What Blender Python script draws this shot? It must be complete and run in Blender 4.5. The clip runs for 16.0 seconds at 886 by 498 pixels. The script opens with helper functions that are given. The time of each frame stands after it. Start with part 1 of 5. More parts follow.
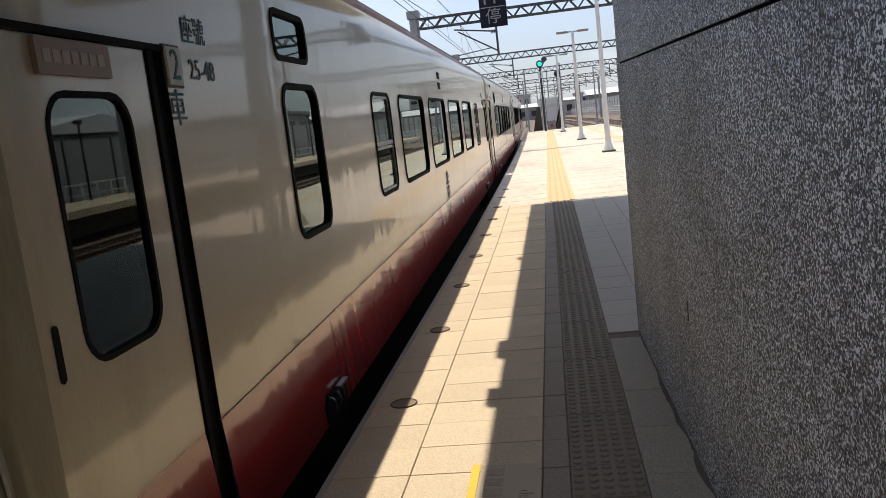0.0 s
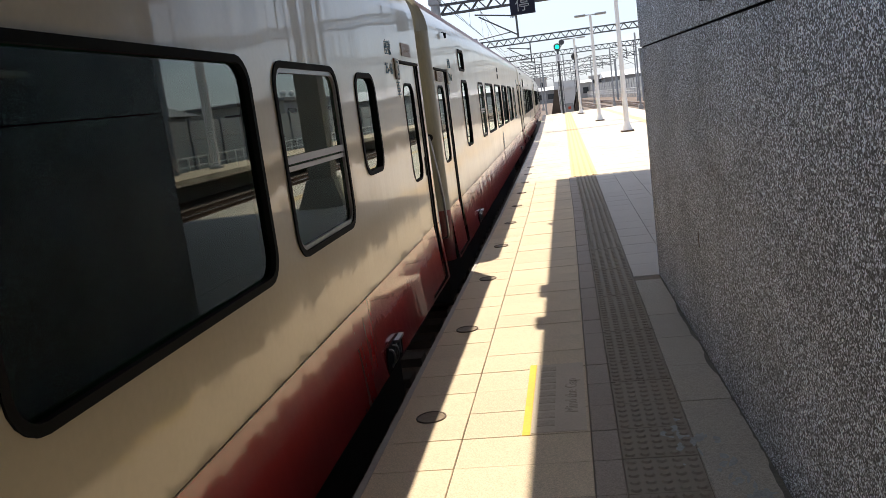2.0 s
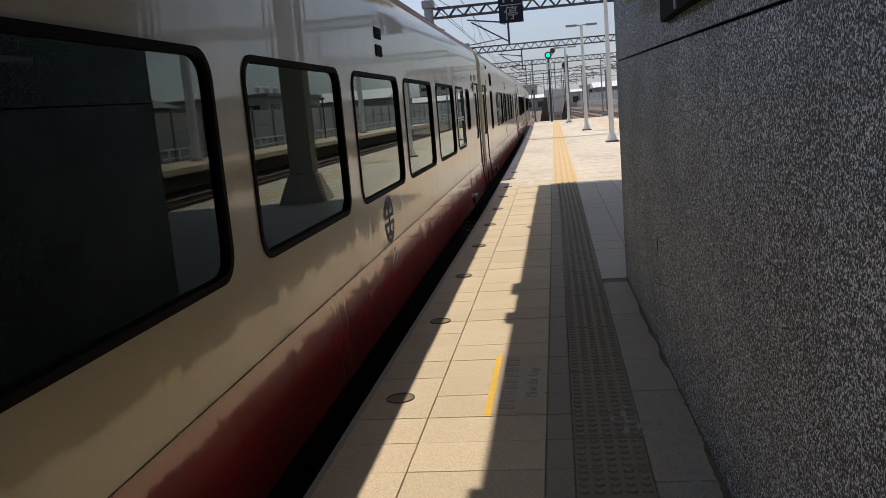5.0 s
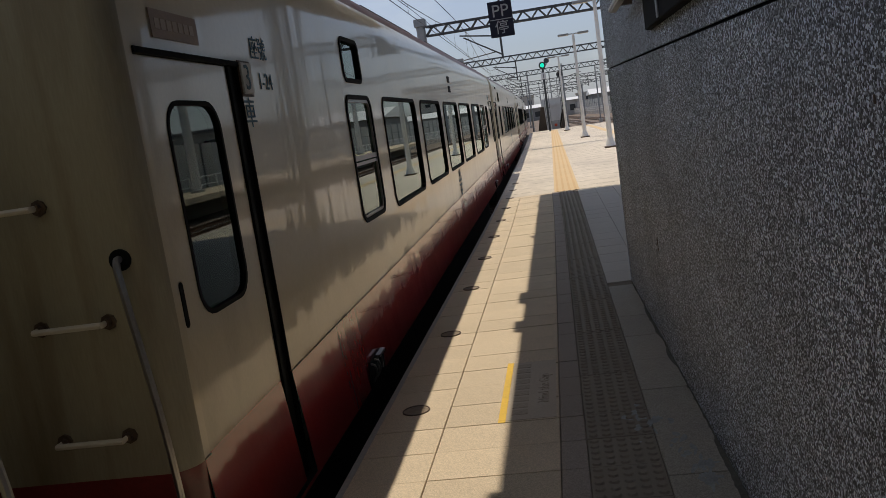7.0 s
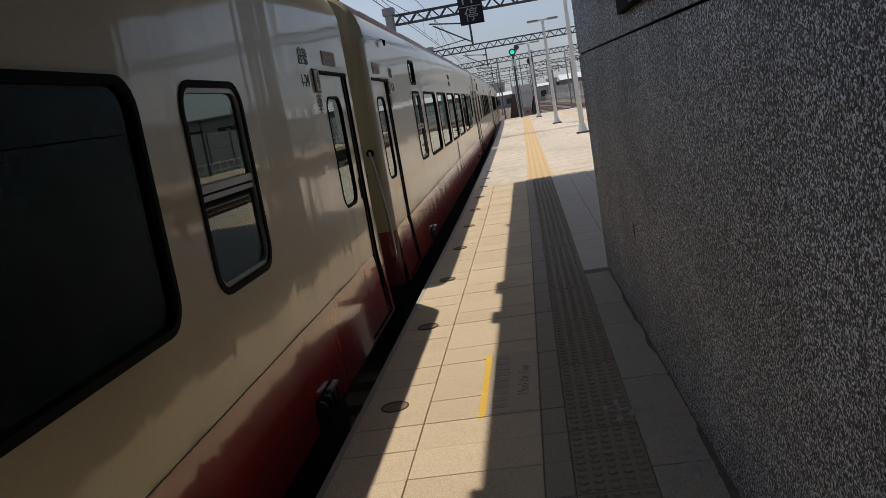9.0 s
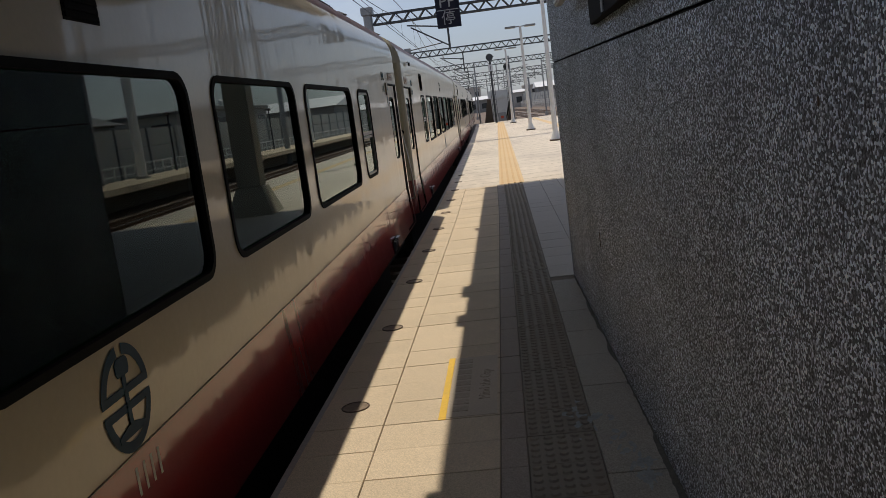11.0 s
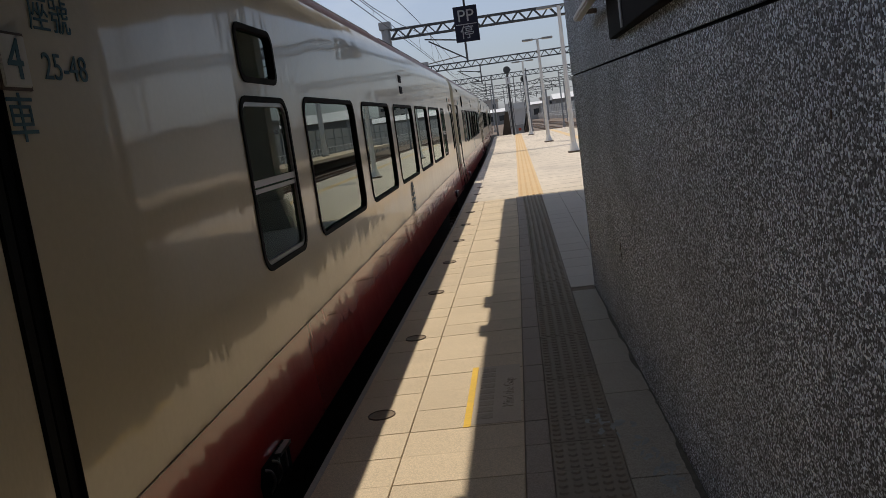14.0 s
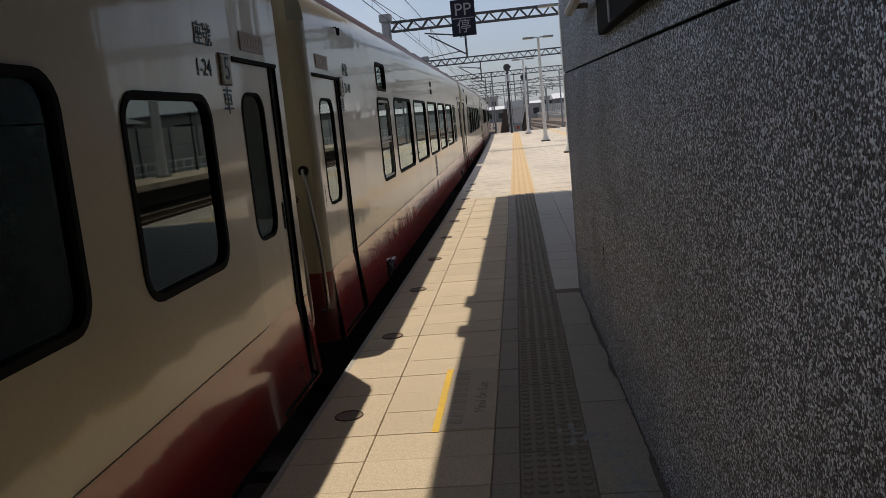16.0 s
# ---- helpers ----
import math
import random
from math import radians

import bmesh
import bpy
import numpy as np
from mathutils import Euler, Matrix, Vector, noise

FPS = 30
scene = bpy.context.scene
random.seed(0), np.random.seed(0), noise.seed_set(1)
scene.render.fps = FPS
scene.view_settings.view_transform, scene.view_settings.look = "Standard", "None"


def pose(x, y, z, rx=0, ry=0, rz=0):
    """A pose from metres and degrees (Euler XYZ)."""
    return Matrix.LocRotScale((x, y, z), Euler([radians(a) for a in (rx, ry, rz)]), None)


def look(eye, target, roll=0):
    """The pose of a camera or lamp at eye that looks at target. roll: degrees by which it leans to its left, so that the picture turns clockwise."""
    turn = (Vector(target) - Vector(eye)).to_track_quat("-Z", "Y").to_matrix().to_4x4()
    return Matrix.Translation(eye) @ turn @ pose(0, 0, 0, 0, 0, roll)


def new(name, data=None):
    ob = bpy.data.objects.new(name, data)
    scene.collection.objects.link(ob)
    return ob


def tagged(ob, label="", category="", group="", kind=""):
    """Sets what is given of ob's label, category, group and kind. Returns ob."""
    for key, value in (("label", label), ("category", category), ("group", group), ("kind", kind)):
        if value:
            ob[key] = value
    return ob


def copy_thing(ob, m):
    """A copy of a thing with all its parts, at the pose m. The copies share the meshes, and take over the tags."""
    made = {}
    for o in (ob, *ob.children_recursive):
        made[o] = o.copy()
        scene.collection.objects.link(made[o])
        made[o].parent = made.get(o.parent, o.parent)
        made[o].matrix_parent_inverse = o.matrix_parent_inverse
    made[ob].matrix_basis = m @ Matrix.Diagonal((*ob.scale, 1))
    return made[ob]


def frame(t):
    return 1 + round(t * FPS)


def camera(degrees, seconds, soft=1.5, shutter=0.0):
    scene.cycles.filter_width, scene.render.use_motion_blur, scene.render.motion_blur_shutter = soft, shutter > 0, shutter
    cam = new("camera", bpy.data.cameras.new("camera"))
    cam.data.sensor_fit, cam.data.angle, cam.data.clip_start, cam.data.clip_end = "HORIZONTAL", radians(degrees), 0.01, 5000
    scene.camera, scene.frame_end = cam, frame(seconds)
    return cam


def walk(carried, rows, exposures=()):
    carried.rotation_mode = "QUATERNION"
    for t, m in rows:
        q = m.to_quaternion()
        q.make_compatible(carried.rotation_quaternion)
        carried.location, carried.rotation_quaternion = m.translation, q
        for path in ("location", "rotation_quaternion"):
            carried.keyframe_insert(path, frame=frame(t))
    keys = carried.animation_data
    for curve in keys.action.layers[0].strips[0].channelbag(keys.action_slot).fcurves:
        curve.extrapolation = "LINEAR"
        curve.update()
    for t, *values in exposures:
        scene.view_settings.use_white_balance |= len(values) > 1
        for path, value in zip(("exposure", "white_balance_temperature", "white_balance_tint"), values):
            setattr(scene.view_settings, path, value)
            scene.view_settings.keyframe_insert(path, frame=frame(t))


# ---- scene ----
# ---------------- camera ----------------
cam = camera(56.0, 16.0, soft=0.8)
PATH = [
    (0, (0.169, 0.4, 1.484), (-0.112, 2.357, 1.182), -6.6),
    (0.5, (0.134, 0.172, 1.478), (-0.128, 2.13, 1.17), -7.2),
    (1, (0.097, -0.143, 1.492), (-0.189, 1.813, 1.188), -8.1),
    (1.5, (0.118, -0.461, 1.481), (-0.196, 1.49, 1.17), -7.3),
    (2, (0.038, -0.645, 1.462), (-0.286, 1.301, 1.13), -7.4),
    (2.5, (0.043, -0.837, 1.467), (-0.287, 1.106, 1.124), -7.1),
    (3, (0.053, -0.904, 1.451), (-0.266, 1.038, 1.098), -6.4),
    (3.5, (0.08, -0.918, 1.47), (-0.219, 1.027, 1.111), -6.2),
    (4, (0.113, -0.909, 1.455), (-0.173, 1.037, 1.096), -4.8),
    (6.5, (0.14, -1.013, 1.454), (-0.167, 0.942, 1.169), -6.3),
    (7, (0.149, -1.038, 1.463), (-0.149, 0.918, 1.172), -8.4),
    (7.5, (0.134, -1.0, 1.468), (-0.154, 0.956, 1.166), -8.3),
    (8, (0.16, -0.96, 1.467), (-0.104, 0.997, 1.153), -8.9),
    (8.5, (0.164, -0.944, 1.471), (-0.082, 1.014, 1.15), -9.7),
    (9, (0.142, -0.961, 1.47), (-0.101, 0.997, 1.144), -9.7),
    (9.5, (0.165, -0.958, 1.463), (-0.078, 1.0, 1.135), -10.0),
    (12, (0.157, -0.964, 1.471), (0.024, 1.007, 1.155), -5.8),
    (12.5, (0.135, -0.954, 1.472), (0.003, 1.019, 1.17), -5.8),
    (13, (0.115, -0.944, 1.467), (-0.035, 1.028, 1.168), -6.1),
    (13.5, (0.125, -1.004, 1.472), (-0.052, 0.965, 1.171), -6.7),
    (14, (0.142, -1.056, 1.477), (-0.07, 0.911, 1.181), -7.8),
    (14.5, (0.158, -1.107, 1.462), (-0.073, 0.858, 1.172), -7.3),
    (15, (0.2, -1.053, 1.464), (-0.036, 0.912, 1.173), -7.0),
    (15.5, (0.209, -0.976, 1.467), (-0.013, 0.99, 1.178), -6.3),
    (16, (0.221, -0.894, 1.454), (0.021, 1.072, 1.146), -5.6),
]
walk(cam, [(t, look(eye, target, roll)) for t, eye, target, roll in PATH],
     exposures=[(0.0, 0.0), (0.25, -0.05), (0.5, -0.5), (1.0, -0.88), (1.2, -0.7), (1.4, 0.45), (1.6, 0.62),
                (2.0, 0.42), (2.5, 0.15), (3.0, 0.2), (3.5, 0.0), (4.2, -0.2), (6.3, -0.70), (16.0, -0.70)])

# ---------------- light ----------------
SUN_X, SUN_Y = 0.232, -0.36          # metres that a shadow shifts per metre of height
sun_dir = Vector((-SUN_X, -SUN_Y, 1.0)).normalized()
world = bpy.data.worlds.new("sky")
scene.world = world
world.use_nodes = True
wn = world.node_tree
sky = wn.nodes.new("ShaderNodeTexSky")
sky.sky_type = "NISHITA"
sky.sun_disc = False
sky.sun_elevation = math.asin(sun_dir.z)
sky.sun_rotation = math.atan2(sun_dir.x, sun_dir.y)
sky.dust_density = 1.5
sky.air_density = 1.0
hsv = wn.nodes.new("ShaderNodeHueSaturation")
hsv.inputs["Saturation"].default_value = 0.6
wn.links.new(sky.outputs[0], hsv.inputs["Color"])
tint = wn.nodes.new("ShaderNodeMixRGB")
tint.blend_type = "MULTIPLY"
tint.inputs[0].default_value = 1.0
tint.inputs[2].default_value = (0.985, 1.05, 1.22, 1)
wn.links.new(hsv.outputs[0], tint.inputs[1])
# thin broken cloud all over the sky
wco = wn.nodes.new("ShaderNodeTexCoord")
wmap = wn.nodes.new("ShaderNodeMapping")
wmap.inputs["Scale"].default_value = (1.0, 1.0, 3.0)
cloud = wn.nodes.new("ShaderNodeTexNoise")
cloud.inputs["Scale"].default_value, cloud.inputs["Detail"].default_value = 2.6, 6.0
cramp = wn.nodes.new("ShaderNodeMapRange")
cramp.inputs["From Min"].default_value, cramp.inputs["From Max"].default_value = 0.46, 0.66
cramp.inputs["To Max"].default_value = 0.5
cmix = wn.nodes.new("ShaderNodeMixRGB")
cmix.inputs[2].default_value = (9.3, 9.9, 10.6, 1)
wn.links.new(wco.outputs["Generated"], wmap.inputs["Vector"])
wn.links.new(wmap.outputs[0], cloud.inputs["Vector"])
wn.links.new(cloud.outputs["Fac"], cramp.inputs["Value"])
wn.links.new(cramp.outputs[0], cmix.inputs[0])
wn.links.new(tint.outputs[0], cmix.inputs[1])
wn.links.new(cmix.outputs[0], wn.nodes["Background"].inputs["Color"])
wn.nodes["Background"].inputs["Strength"].default_value = 0.133
sun_data = bpy.data.lights.new("sun", "SUN")
sun_data.energy, sun_data.angle, sun_data.color = 5.0, radians(0.55), (1.0, 0.90, 0.755)
sun = new("sun", sun_data)
sun.matrix_world = look((0, 0, 30), Vector((0, 0, 30)) - sun_dir)


# ---------------- materials ----------------
def material(name, colour, rough=0.6, metal=0.0, vary=0.12, scale=3.0, fine=60.0, bump=0.0, bump_scale=40.0, coat=0.0, island=False, speckle=0.0, dirt=None, dirt_amount=0.0, dirt_scale=1.2, stretch=None, spec=0.5):
    m = bpy.data.materials.new(name)
    m.use_nodes = True
    n, l = m.node_tree.nodes, m.node_tree.links
    b = n["Principled BSDF"]
    b.inputs["Roughness"].default_value = rough
    b.inputs["Metallic"].default_value = metal
    b.inputs["Coat Weight"].default_value = coat
    b.inputs["Coat Roughness"].default_value = 0.06
    b.inputs["Specular IOR Level"].default_value = spec
    co = n.new("ShaderNodeTexCoord")
    src = co.outputs["Object"]
    if stretch:
        mp = n.new("ShaderNodeMapping")
        mp.inputs["Scale"].default_value = stretch
        l.new(src, mp.inputs["Vector"])
        src = mp.outputs["Vector"]

    def noise_tex(s, detail=4.0):
        t = n.new("ShaderNodeTexNoise")
        t.inputs["Scale"].default_value, t.inputs["Detail"].default_value = s, detail
        l.new(src, t.inputs["Vector"])
        return t
    big, small = noise_tex(scale), noise_tex(fine, 2.0)
    add = n.new("ShaderNodeMath")
    add.operation = "ADD"
    l.new(big.outputs["Fac"], add.inputs[0])
    l.new(small.outputs["Fac"], add.inputs[1])
    last = add.outputs[0]
    if island:
        oi = n.new("ShaderNodeObjectInfo")
        ge = n.new("ShaderNodeNewGeometry")
        a2, a3 = n.new("ShaderNodeMath"), n.new("ShaderNodeMath")
        a2.operation = a3.operation = "ADD"
        l.new(oi.outputs["Random"], a2.inputs[0])
        l.new(ge.outputs["Random Per Island"], a2.inputs[1])
        sc = n.new("ShaderNodeMath")
        sc.operation = "MULTIPLY"
        sc.inputs[1].default_value = 0.35
        l.new(a2.outputs[0], sc.inputs[0])
        l.new(last, a3.inputs[0])
        l.new(sc.outputs[0], a3.inputs[1])
        last = a3.outputs[0]
    mr = n.new("ShaderNodeMapRange")
    mr.inputs["From Min"].default_value, mr.inputs["From Max"].default_value = 0.6, 1.4 + (0.5 if island else 0)
    mr.inputs["To Min"].default_value, mr.inputs["To Max"].default_value = 1 - vary, 1 + vary
    l.new(last, mr.inputs["Value"])
    mx = n.new("ShaderNodeVectorMath")
    mx.operation = "SCALE"
    mx.inputs[0].default_value = colour[:3]
    l.new(mr.outputs[0], mx.inputs["Scale"])
    out = mx.outputs[0]
    if speckle:
        vo, wh, sm, sx = n.new("ShaderNodeTexVoronoi"), n.new("ShaderNodeTexWhiteNoise"), n.new("ShaderNodeMapRange"), n.new("ShaderNodeVectorMath")
        vo.inputs["Scale"].default_value = 210.0
        l.new(src, vo.inputs["Vector"])
        l.new(vo.outputs["Position"], wh.inputs["Vector"])
        sm.inputs["To Min"].default_value, sm.inputs["To Max"].default_value = 1 - speckle, 1 + speckle
        l.new(wh.outputs["Value"], sm.inputs["Value"])
        sx.operation = "SCALE"
        l.new(out, sx.inputs[0])
        l.new(sm.outputs[0], sx.inputs["Scale"])
        out = sx.outputs[0]
    if dirt:
        dn = noise_tex(dirt_scale, 6.0)
        dr = n.new("ShaderNodeMapRange")
        dr.inputs["From Min"].default_value, dr.inputs["From Max"].default_value = 0.5, 0.75
        dr.inputs["To Max"].default_value = dirt_amount
        l.new(dn.outputs["Fac"], dr.inputs["Value"])
        mix = n.new("ShaderNodeMixRGB")
        mix.inputs[2].default_value = (*dirt, 1)
        l.new(dr.outputs[0], mix.inputs[0])
        l.new(out, mix.inputs[1])
        out = mix.outputs[0]
    l.new(out, b.inputs["Base Color"])
    if bump:
        bt = noise_tex(bump_scale, 3.0)
        bp = n.new("ShaderNodeBump")
        bp.inputs["Strength"].default_value = bump
        bp.inputs["Distance"].default_value = 0.01
        l.new(bt.outputs["Fac"], bp.inputs["Height"])
        l.new(bp.outputs[0], b.inputs["Normal"])
    return m


def paint(name, colour, rough=0.3):
    """Glossy coach paint on slightly wavy sheet metal, with road dirt."""
    m = material(name, colour, rough, vary=0.05, scale=0.8, fine=30, coat=0.64, spec=0.2, dirt=(0.16, 0.12, 0.08), dirt_amount=0.16, dirt_scale=0.9)
    n, l = m.node_tree.nodes, m.node_tree.links
    b = n["Principled BSDF"]
    b.inputs["Coat Roughness"].default_value = 0.06
    co = n.new("ShaderNodeTexCoord")
    h = None
    for sc, st in (((0.6, 2.0, 0.7), 0.7), ((1.0, 9.0, 0.7), 0.15), ((1, 30, 2.5), 0.012)):
        mp = n.new("ShaderNodeMapping")
        mp.inputs["Scale"].default_value = sc
        l.new(co.outputs["Object"], mp.inputs["Vector"])
        t = n.new("ShaderNodeTexNoise")
        t.inputs["Scale"].default_value, t.inputs["Detail"].default_value = 1.0, 1.0
        l.new(mp.outputs[0], t.inputs["Vector"])
        k = n.new("ShaderNodeMath")
        k.operation = "MULTIPLY"
        k.inputs[1].default_value = st
        l.new(t.outputs["Fac"], k.inputs[0])
        if h is None:
            h = k.outputs[0]
        else:
            a = n.new("ShaderNodeMath")
            a.operation = "ADD"
            l.new(h, a.inputs[0])
            l.new(k.outputs[0], a.inputs[1])
            h = a.outputs[0]
    bp = n.new("ShaderNodeBump")
    bp.inputs["Strength"].default_value = 1.0
    bp.inputs["Distance"].default_value = 0.012
    l.new(h, bp.inputs["Height"])
    l.new(bp.outputs[0], b.inputs["Coat Normal"])
    l.new(bp.outputs[0], b.inputs["Normal"])
    return m


def glass(name, tint, ior):
    m = bpy.data.materials.new(name)
    m.use_nodes = True
    n, l = m.node_tree.nodes, m.node_tree.links
    n.remove(n["Principled BSDF"])
    tr, gl, mix, fr = n.new("ShaderNodeBsdfTransparent"), n.new("ShaderNodeBsdfGlossy"), n.new("ShaderNodeMixShader"), n.new("ShaderNodeFresnel")
    tr.inputs["Color"].default_value = (*tint, 1)
    gl.inputs["Roughness"].default_value = 0.012
    gl.inputs["Color"].default_value = (0.86, 0.95, 0.89, 1)
    fr.inputs["IOR"].default_value = ior
    l.new(fr.outputs[0], mix.inputs[0])
    l.new(tr.outputs[0], mix.inputs[1])
    l.new(gl.outputs[0], mix.inputs[2])
    l.new(mix.outputs[0], n["Material Output"].inputs["Surface"])
    return m


def pebble(name):
    """Washed pebble wall finish: grey, black and white grains."""
    m = bpy.data.materials.new(name)
    m.use_nodes = True
    n, l = m.node_tree.nodes, m.node_tree.links
    b = n["Principled BSDF"]
    b.inputs["Roughness"].default_value = 0.55
    co = n.new("ShaderNodeTexCoord")
    vo = n.new("ShaderNodeTexVoronoi")
    vo.inputs["Scale"].default_value = 205.0
    l.new(co.outputs["Object"], vo.inputs["Vector"])
    wh = n.new("ShaderNodeTexWhiteNoise")
    l.new(vo.outputs["Position"], wh.inputs["Vector"])
    ramp = n.new("ShaderNodeValToRGB")
    e = ramp.color_ramp.elements
    e[0].position, e[0].color = 0.0, (0.030, 0.034, 0.042, 1)
    e[1].position, e[1].color = 1.0, (0.86, 0.95, 1.0, 1)
    for p, c in ((0.46, 0.14), (0.66, 0.36), (0.79, 1.0)):
        k = e.new(p)
        k.color = (c * 0.88, c * 0.98, c * 1.11, 1)
    l.new(wh.outputs["Value"], ramp.inputs["Fac"])
    big = n.new("ShaderNodeTexNoise")
    big.inputs["Scale"].default_value, big.inputs["Detail"].default_value = 1.6, 6.0
    l.new(co.outputs["Object"], big.inputs["Vector"])
    mr = n.new("ShaderNodeMapRange")
    mr.inputs["From Min"].default_value, mr.inputs["From Max"].default_value = 0.3, 0.7
    mr.inputs["To Min"].default_value, mr.inputs["To Max"].default_value = 0.72, 1.18
    l.new(big.outputs["Fac"], mr.inputs["Value"])
    sc = n.new("ShaderNodeVectorMath")
    sc.operation = "SCALE"
    l.new(ramp.outputs["Color"], sc.inputs[0])
    # clusters of paler and darker gravel
    clump = n.new("ShaderNodeTexNoise")
    clump.inputs["Scale"].default_value, clump.inputs["Detail"].default_value = 62.0, 2.0
    l.new(co.outputs["Object"], clump.inputs["Vector"])
    cr = n.new("ShaderNodeMapRange")
    cr.inputs["From Min"].default_value, cr.inputs["From Max"].default_value = 0.36, 0.64
    cr.inputs["To Min"].default_value, cr.inputs["To Max"].default_value = 0.68, 1.32
    l.new(clump.outputs["Fac"], cr.inputs["Value"])
    both = n.new("ShaderNodeMath")
    both.operation = "MULTIPLY"
    l.new(mr.outputs[0], both.inputs[0])
    l.new(cr.outputs[0], both.inputs[1])
    l.new(both.outputs[0], sc.inputs["Scale"])
    l.new(sc.outputs[0], b.inputs["Base Color"])
    bp = n.new("ShaderNodeBump")
    bp.invert = True
    bp.inputs["Strength"].default_value, bp.inputs["Distance"].default_value = 0.6, 0.004
    l.new(vo.outputs["Distance"], bp.inputs["Height"])
    l.new(bp.outputs[0], b.inputs["Normal"])
    return m


CREAM = paint("cream_paint", (0.52, 0.457, 0.315))
RED = paint("dark_red_paint", (0.35, 0.034, 0.036), 0.16)
ROOF_RED = material("roof_paint", (0.08, 0.034, 0.034), 0.45, vary=0.3, spec=0.25, dirt=(0.12, 0.1, 0.09), dirt_amount=0.6)
END_RED = material("grimy_end_red", (0.19, 0.026, 0.024), 0.4, vary=0.2, scale=2, coat=0.3, dirt=(0.05, 0.03, 0.02), dirt_amount=0.7, dirt_scale=2.5)
CURTAIN = material("pale_green_curtain_cloth", (0.66, 0.80, 0.58), 0.9, vary=0.15, scale=2.0, fine=50, stretch=(1.0, 3.0, 0.4))
UNIT = material("dusty_roof_unit", (0.30, 0.275, 0.245), 0.6, vary=0.2, scale=1.5, dirt=(0.1, 0.08, 0.07), dirt_amount=0.5)
DOOR_CREAM = material("door_paint", (0.53, 0.468, 0.325), 0.32, vary=0.07, scale=1.5, coat=0.6, dirt=(0.2, 0.15, 0.08), dirt_amount=0.45, dirt_scale=2.0, stretch=(1.6, 1.6, 0.7))
END_CREAM = material("grimy_end_paint", (0.33, 0.305, 0.215), 0.42, vary=0.12, scale=1.8, coat=0.3, dirt=(0.13, 0.085, 0.04), dirt_amount=0.75, dirt_scale=2.6, stretch=(2.4, 2.4, 0.28))
RUBBER = material("black_rubber", (0.008, 0.009, 0.009), 0.75, vary=0.2, fine=20, spec=0.1)
DARK = material("dark_underframe", (0.018, 0.017, 0.016), 0.8, vary=0.3)
INNER = material("cabin_lining", (0.50, 0.64, 0.54), 0.8, vary=0.2)
STEEL = material("worn_steel", (0.42, 0.41, 0.39), 0.35, 0.9, vary=0.15, dirt=(0.2, 0.12, 0.07), dirt_amount=0.4, dirt_scale=6)
RUNG = material("cream_rung", (0.62, 0.58, 0.48), 0.4, vary=0.1, fine=20)
GLASS = glass("tinted_glass", (0.26, 0.90, 0.50), 1.54)
# cloth of the unseen far-side blinds, added to brighten the cabin
BLIND = bpy.data.materials.new("translucent_blind")
BLIND.use_nodes = True
bn = BLIND.node_tree
thin_cloth = bn.nodes.new("ShaderNodeBsdfTranslucent")
cloth_noise = bn.nodes.new("ShaderNodeTexNoise")
cloth_noise.inputs["Scale"].default_value = 5.0
cloth_mix = bn.nodes.new("ShaderNodeMixRGB")
cloth_mix.inputs[1].default_value, cloth_mix.inputs[2].default_value = (0.60, 0.76, 0.66, 1), (0.74, 0.88, 0.78, 1)
bn.links.new(cloth_noise.outputs["Fac"], cloth_mix.inputs[0])
bn.links.new(cloth_mix.outputs[0], thin_cloth.inputs["Color"])
bn.links.new(thin_cloth.outputs[0], bn.nodes["Material Output"].inputs["Surface"])
bn.nodes.remove(bn.nodes["Principled BSDF"])
ALU = material("aluminium_sash", (0.30, 0.31, 0.31), 0.4, 0.8, vary=0.1)
BLUE = material("blue_lettering", (0.014, 0.055, 0.095), 0.5, vary=0.08, spec=0.2)
LETTER = material("teal_lettering", (0.045, 0.115, 0.145), 0.5, vary=0.15, spec=0.2)
WHITE_INK = material("pale_lettering", (0.75, 0.68, 0.58), 0.5, vary=0.06)
PLATE = material("number_plate_card", (0.55, 0.54, 0.48), 0.5, vary=0.08)
LABEL_BROWN = material("brown_label", (0.30, 0.22, 0.17), 0.5, vary=0.1)
LABEL_PALE = material("pale_label_writing", (0.42, 0.34, 0.28), 0.5, vary=0.1)
TILE = material("cream_concrete_tile", (0.62, 0.505, 0.36), 0.75, speckle=0.15, vary=0.2, scale=1.6, fine=130, bump=0.35, bump_scale=260, island=True, dirt=(0.30, 0.24, 0.17), dirt_amount=0.35, dirt_scale=2.3)
TILE_GREY = material("grey_stone_tile", (0.46, 0.415, 0.355), 0.6, vary=0.10, scale=1.7, fine=120, bump=0.2, bump_scale=200, island=True, dirt=(0.25, 0.23, 0.2), dirt_amount=0.3, dirt_scale=3)
# wall-side column: darker base tone than the cream tiles, with random dirt
TILE_WALL = material("darker_wall_tile", (0.36, 0.325, 0.265), 0.65, speckle=0.25, vary=0.14, scale=1.5, fine=130, bump=0.2, bump_scale=220, island=True, dirt=(0.17, 0.16, 0.15), dirt_amount=0.5, dirt_scale=2.2)
TILE_BROWN = material("brown_tile", (0.32, 0.265, 0.22), 0.7, speckle=0.2, vary=0.16, scale=2.0, fine=120, bump=0.2, bump_scale=220, island=True)
TACTILE = material("brown_tactile_tile", (0.25, 0.213, 0.165), 0.7, vary=0.15, scale=2.0, fine=120, bump=0.2, bump_scale=220, island=True, dirt=(0.34, 0.36, 0.37), dirt_amount=0.35, dirt_scale=1.6)
TACTILE_YELLOW = material("yellow_tactile_tile", (0.62, 0.45, 0.24), 0.7, vary=0.1, scale=2.0, fine=100, island=True)
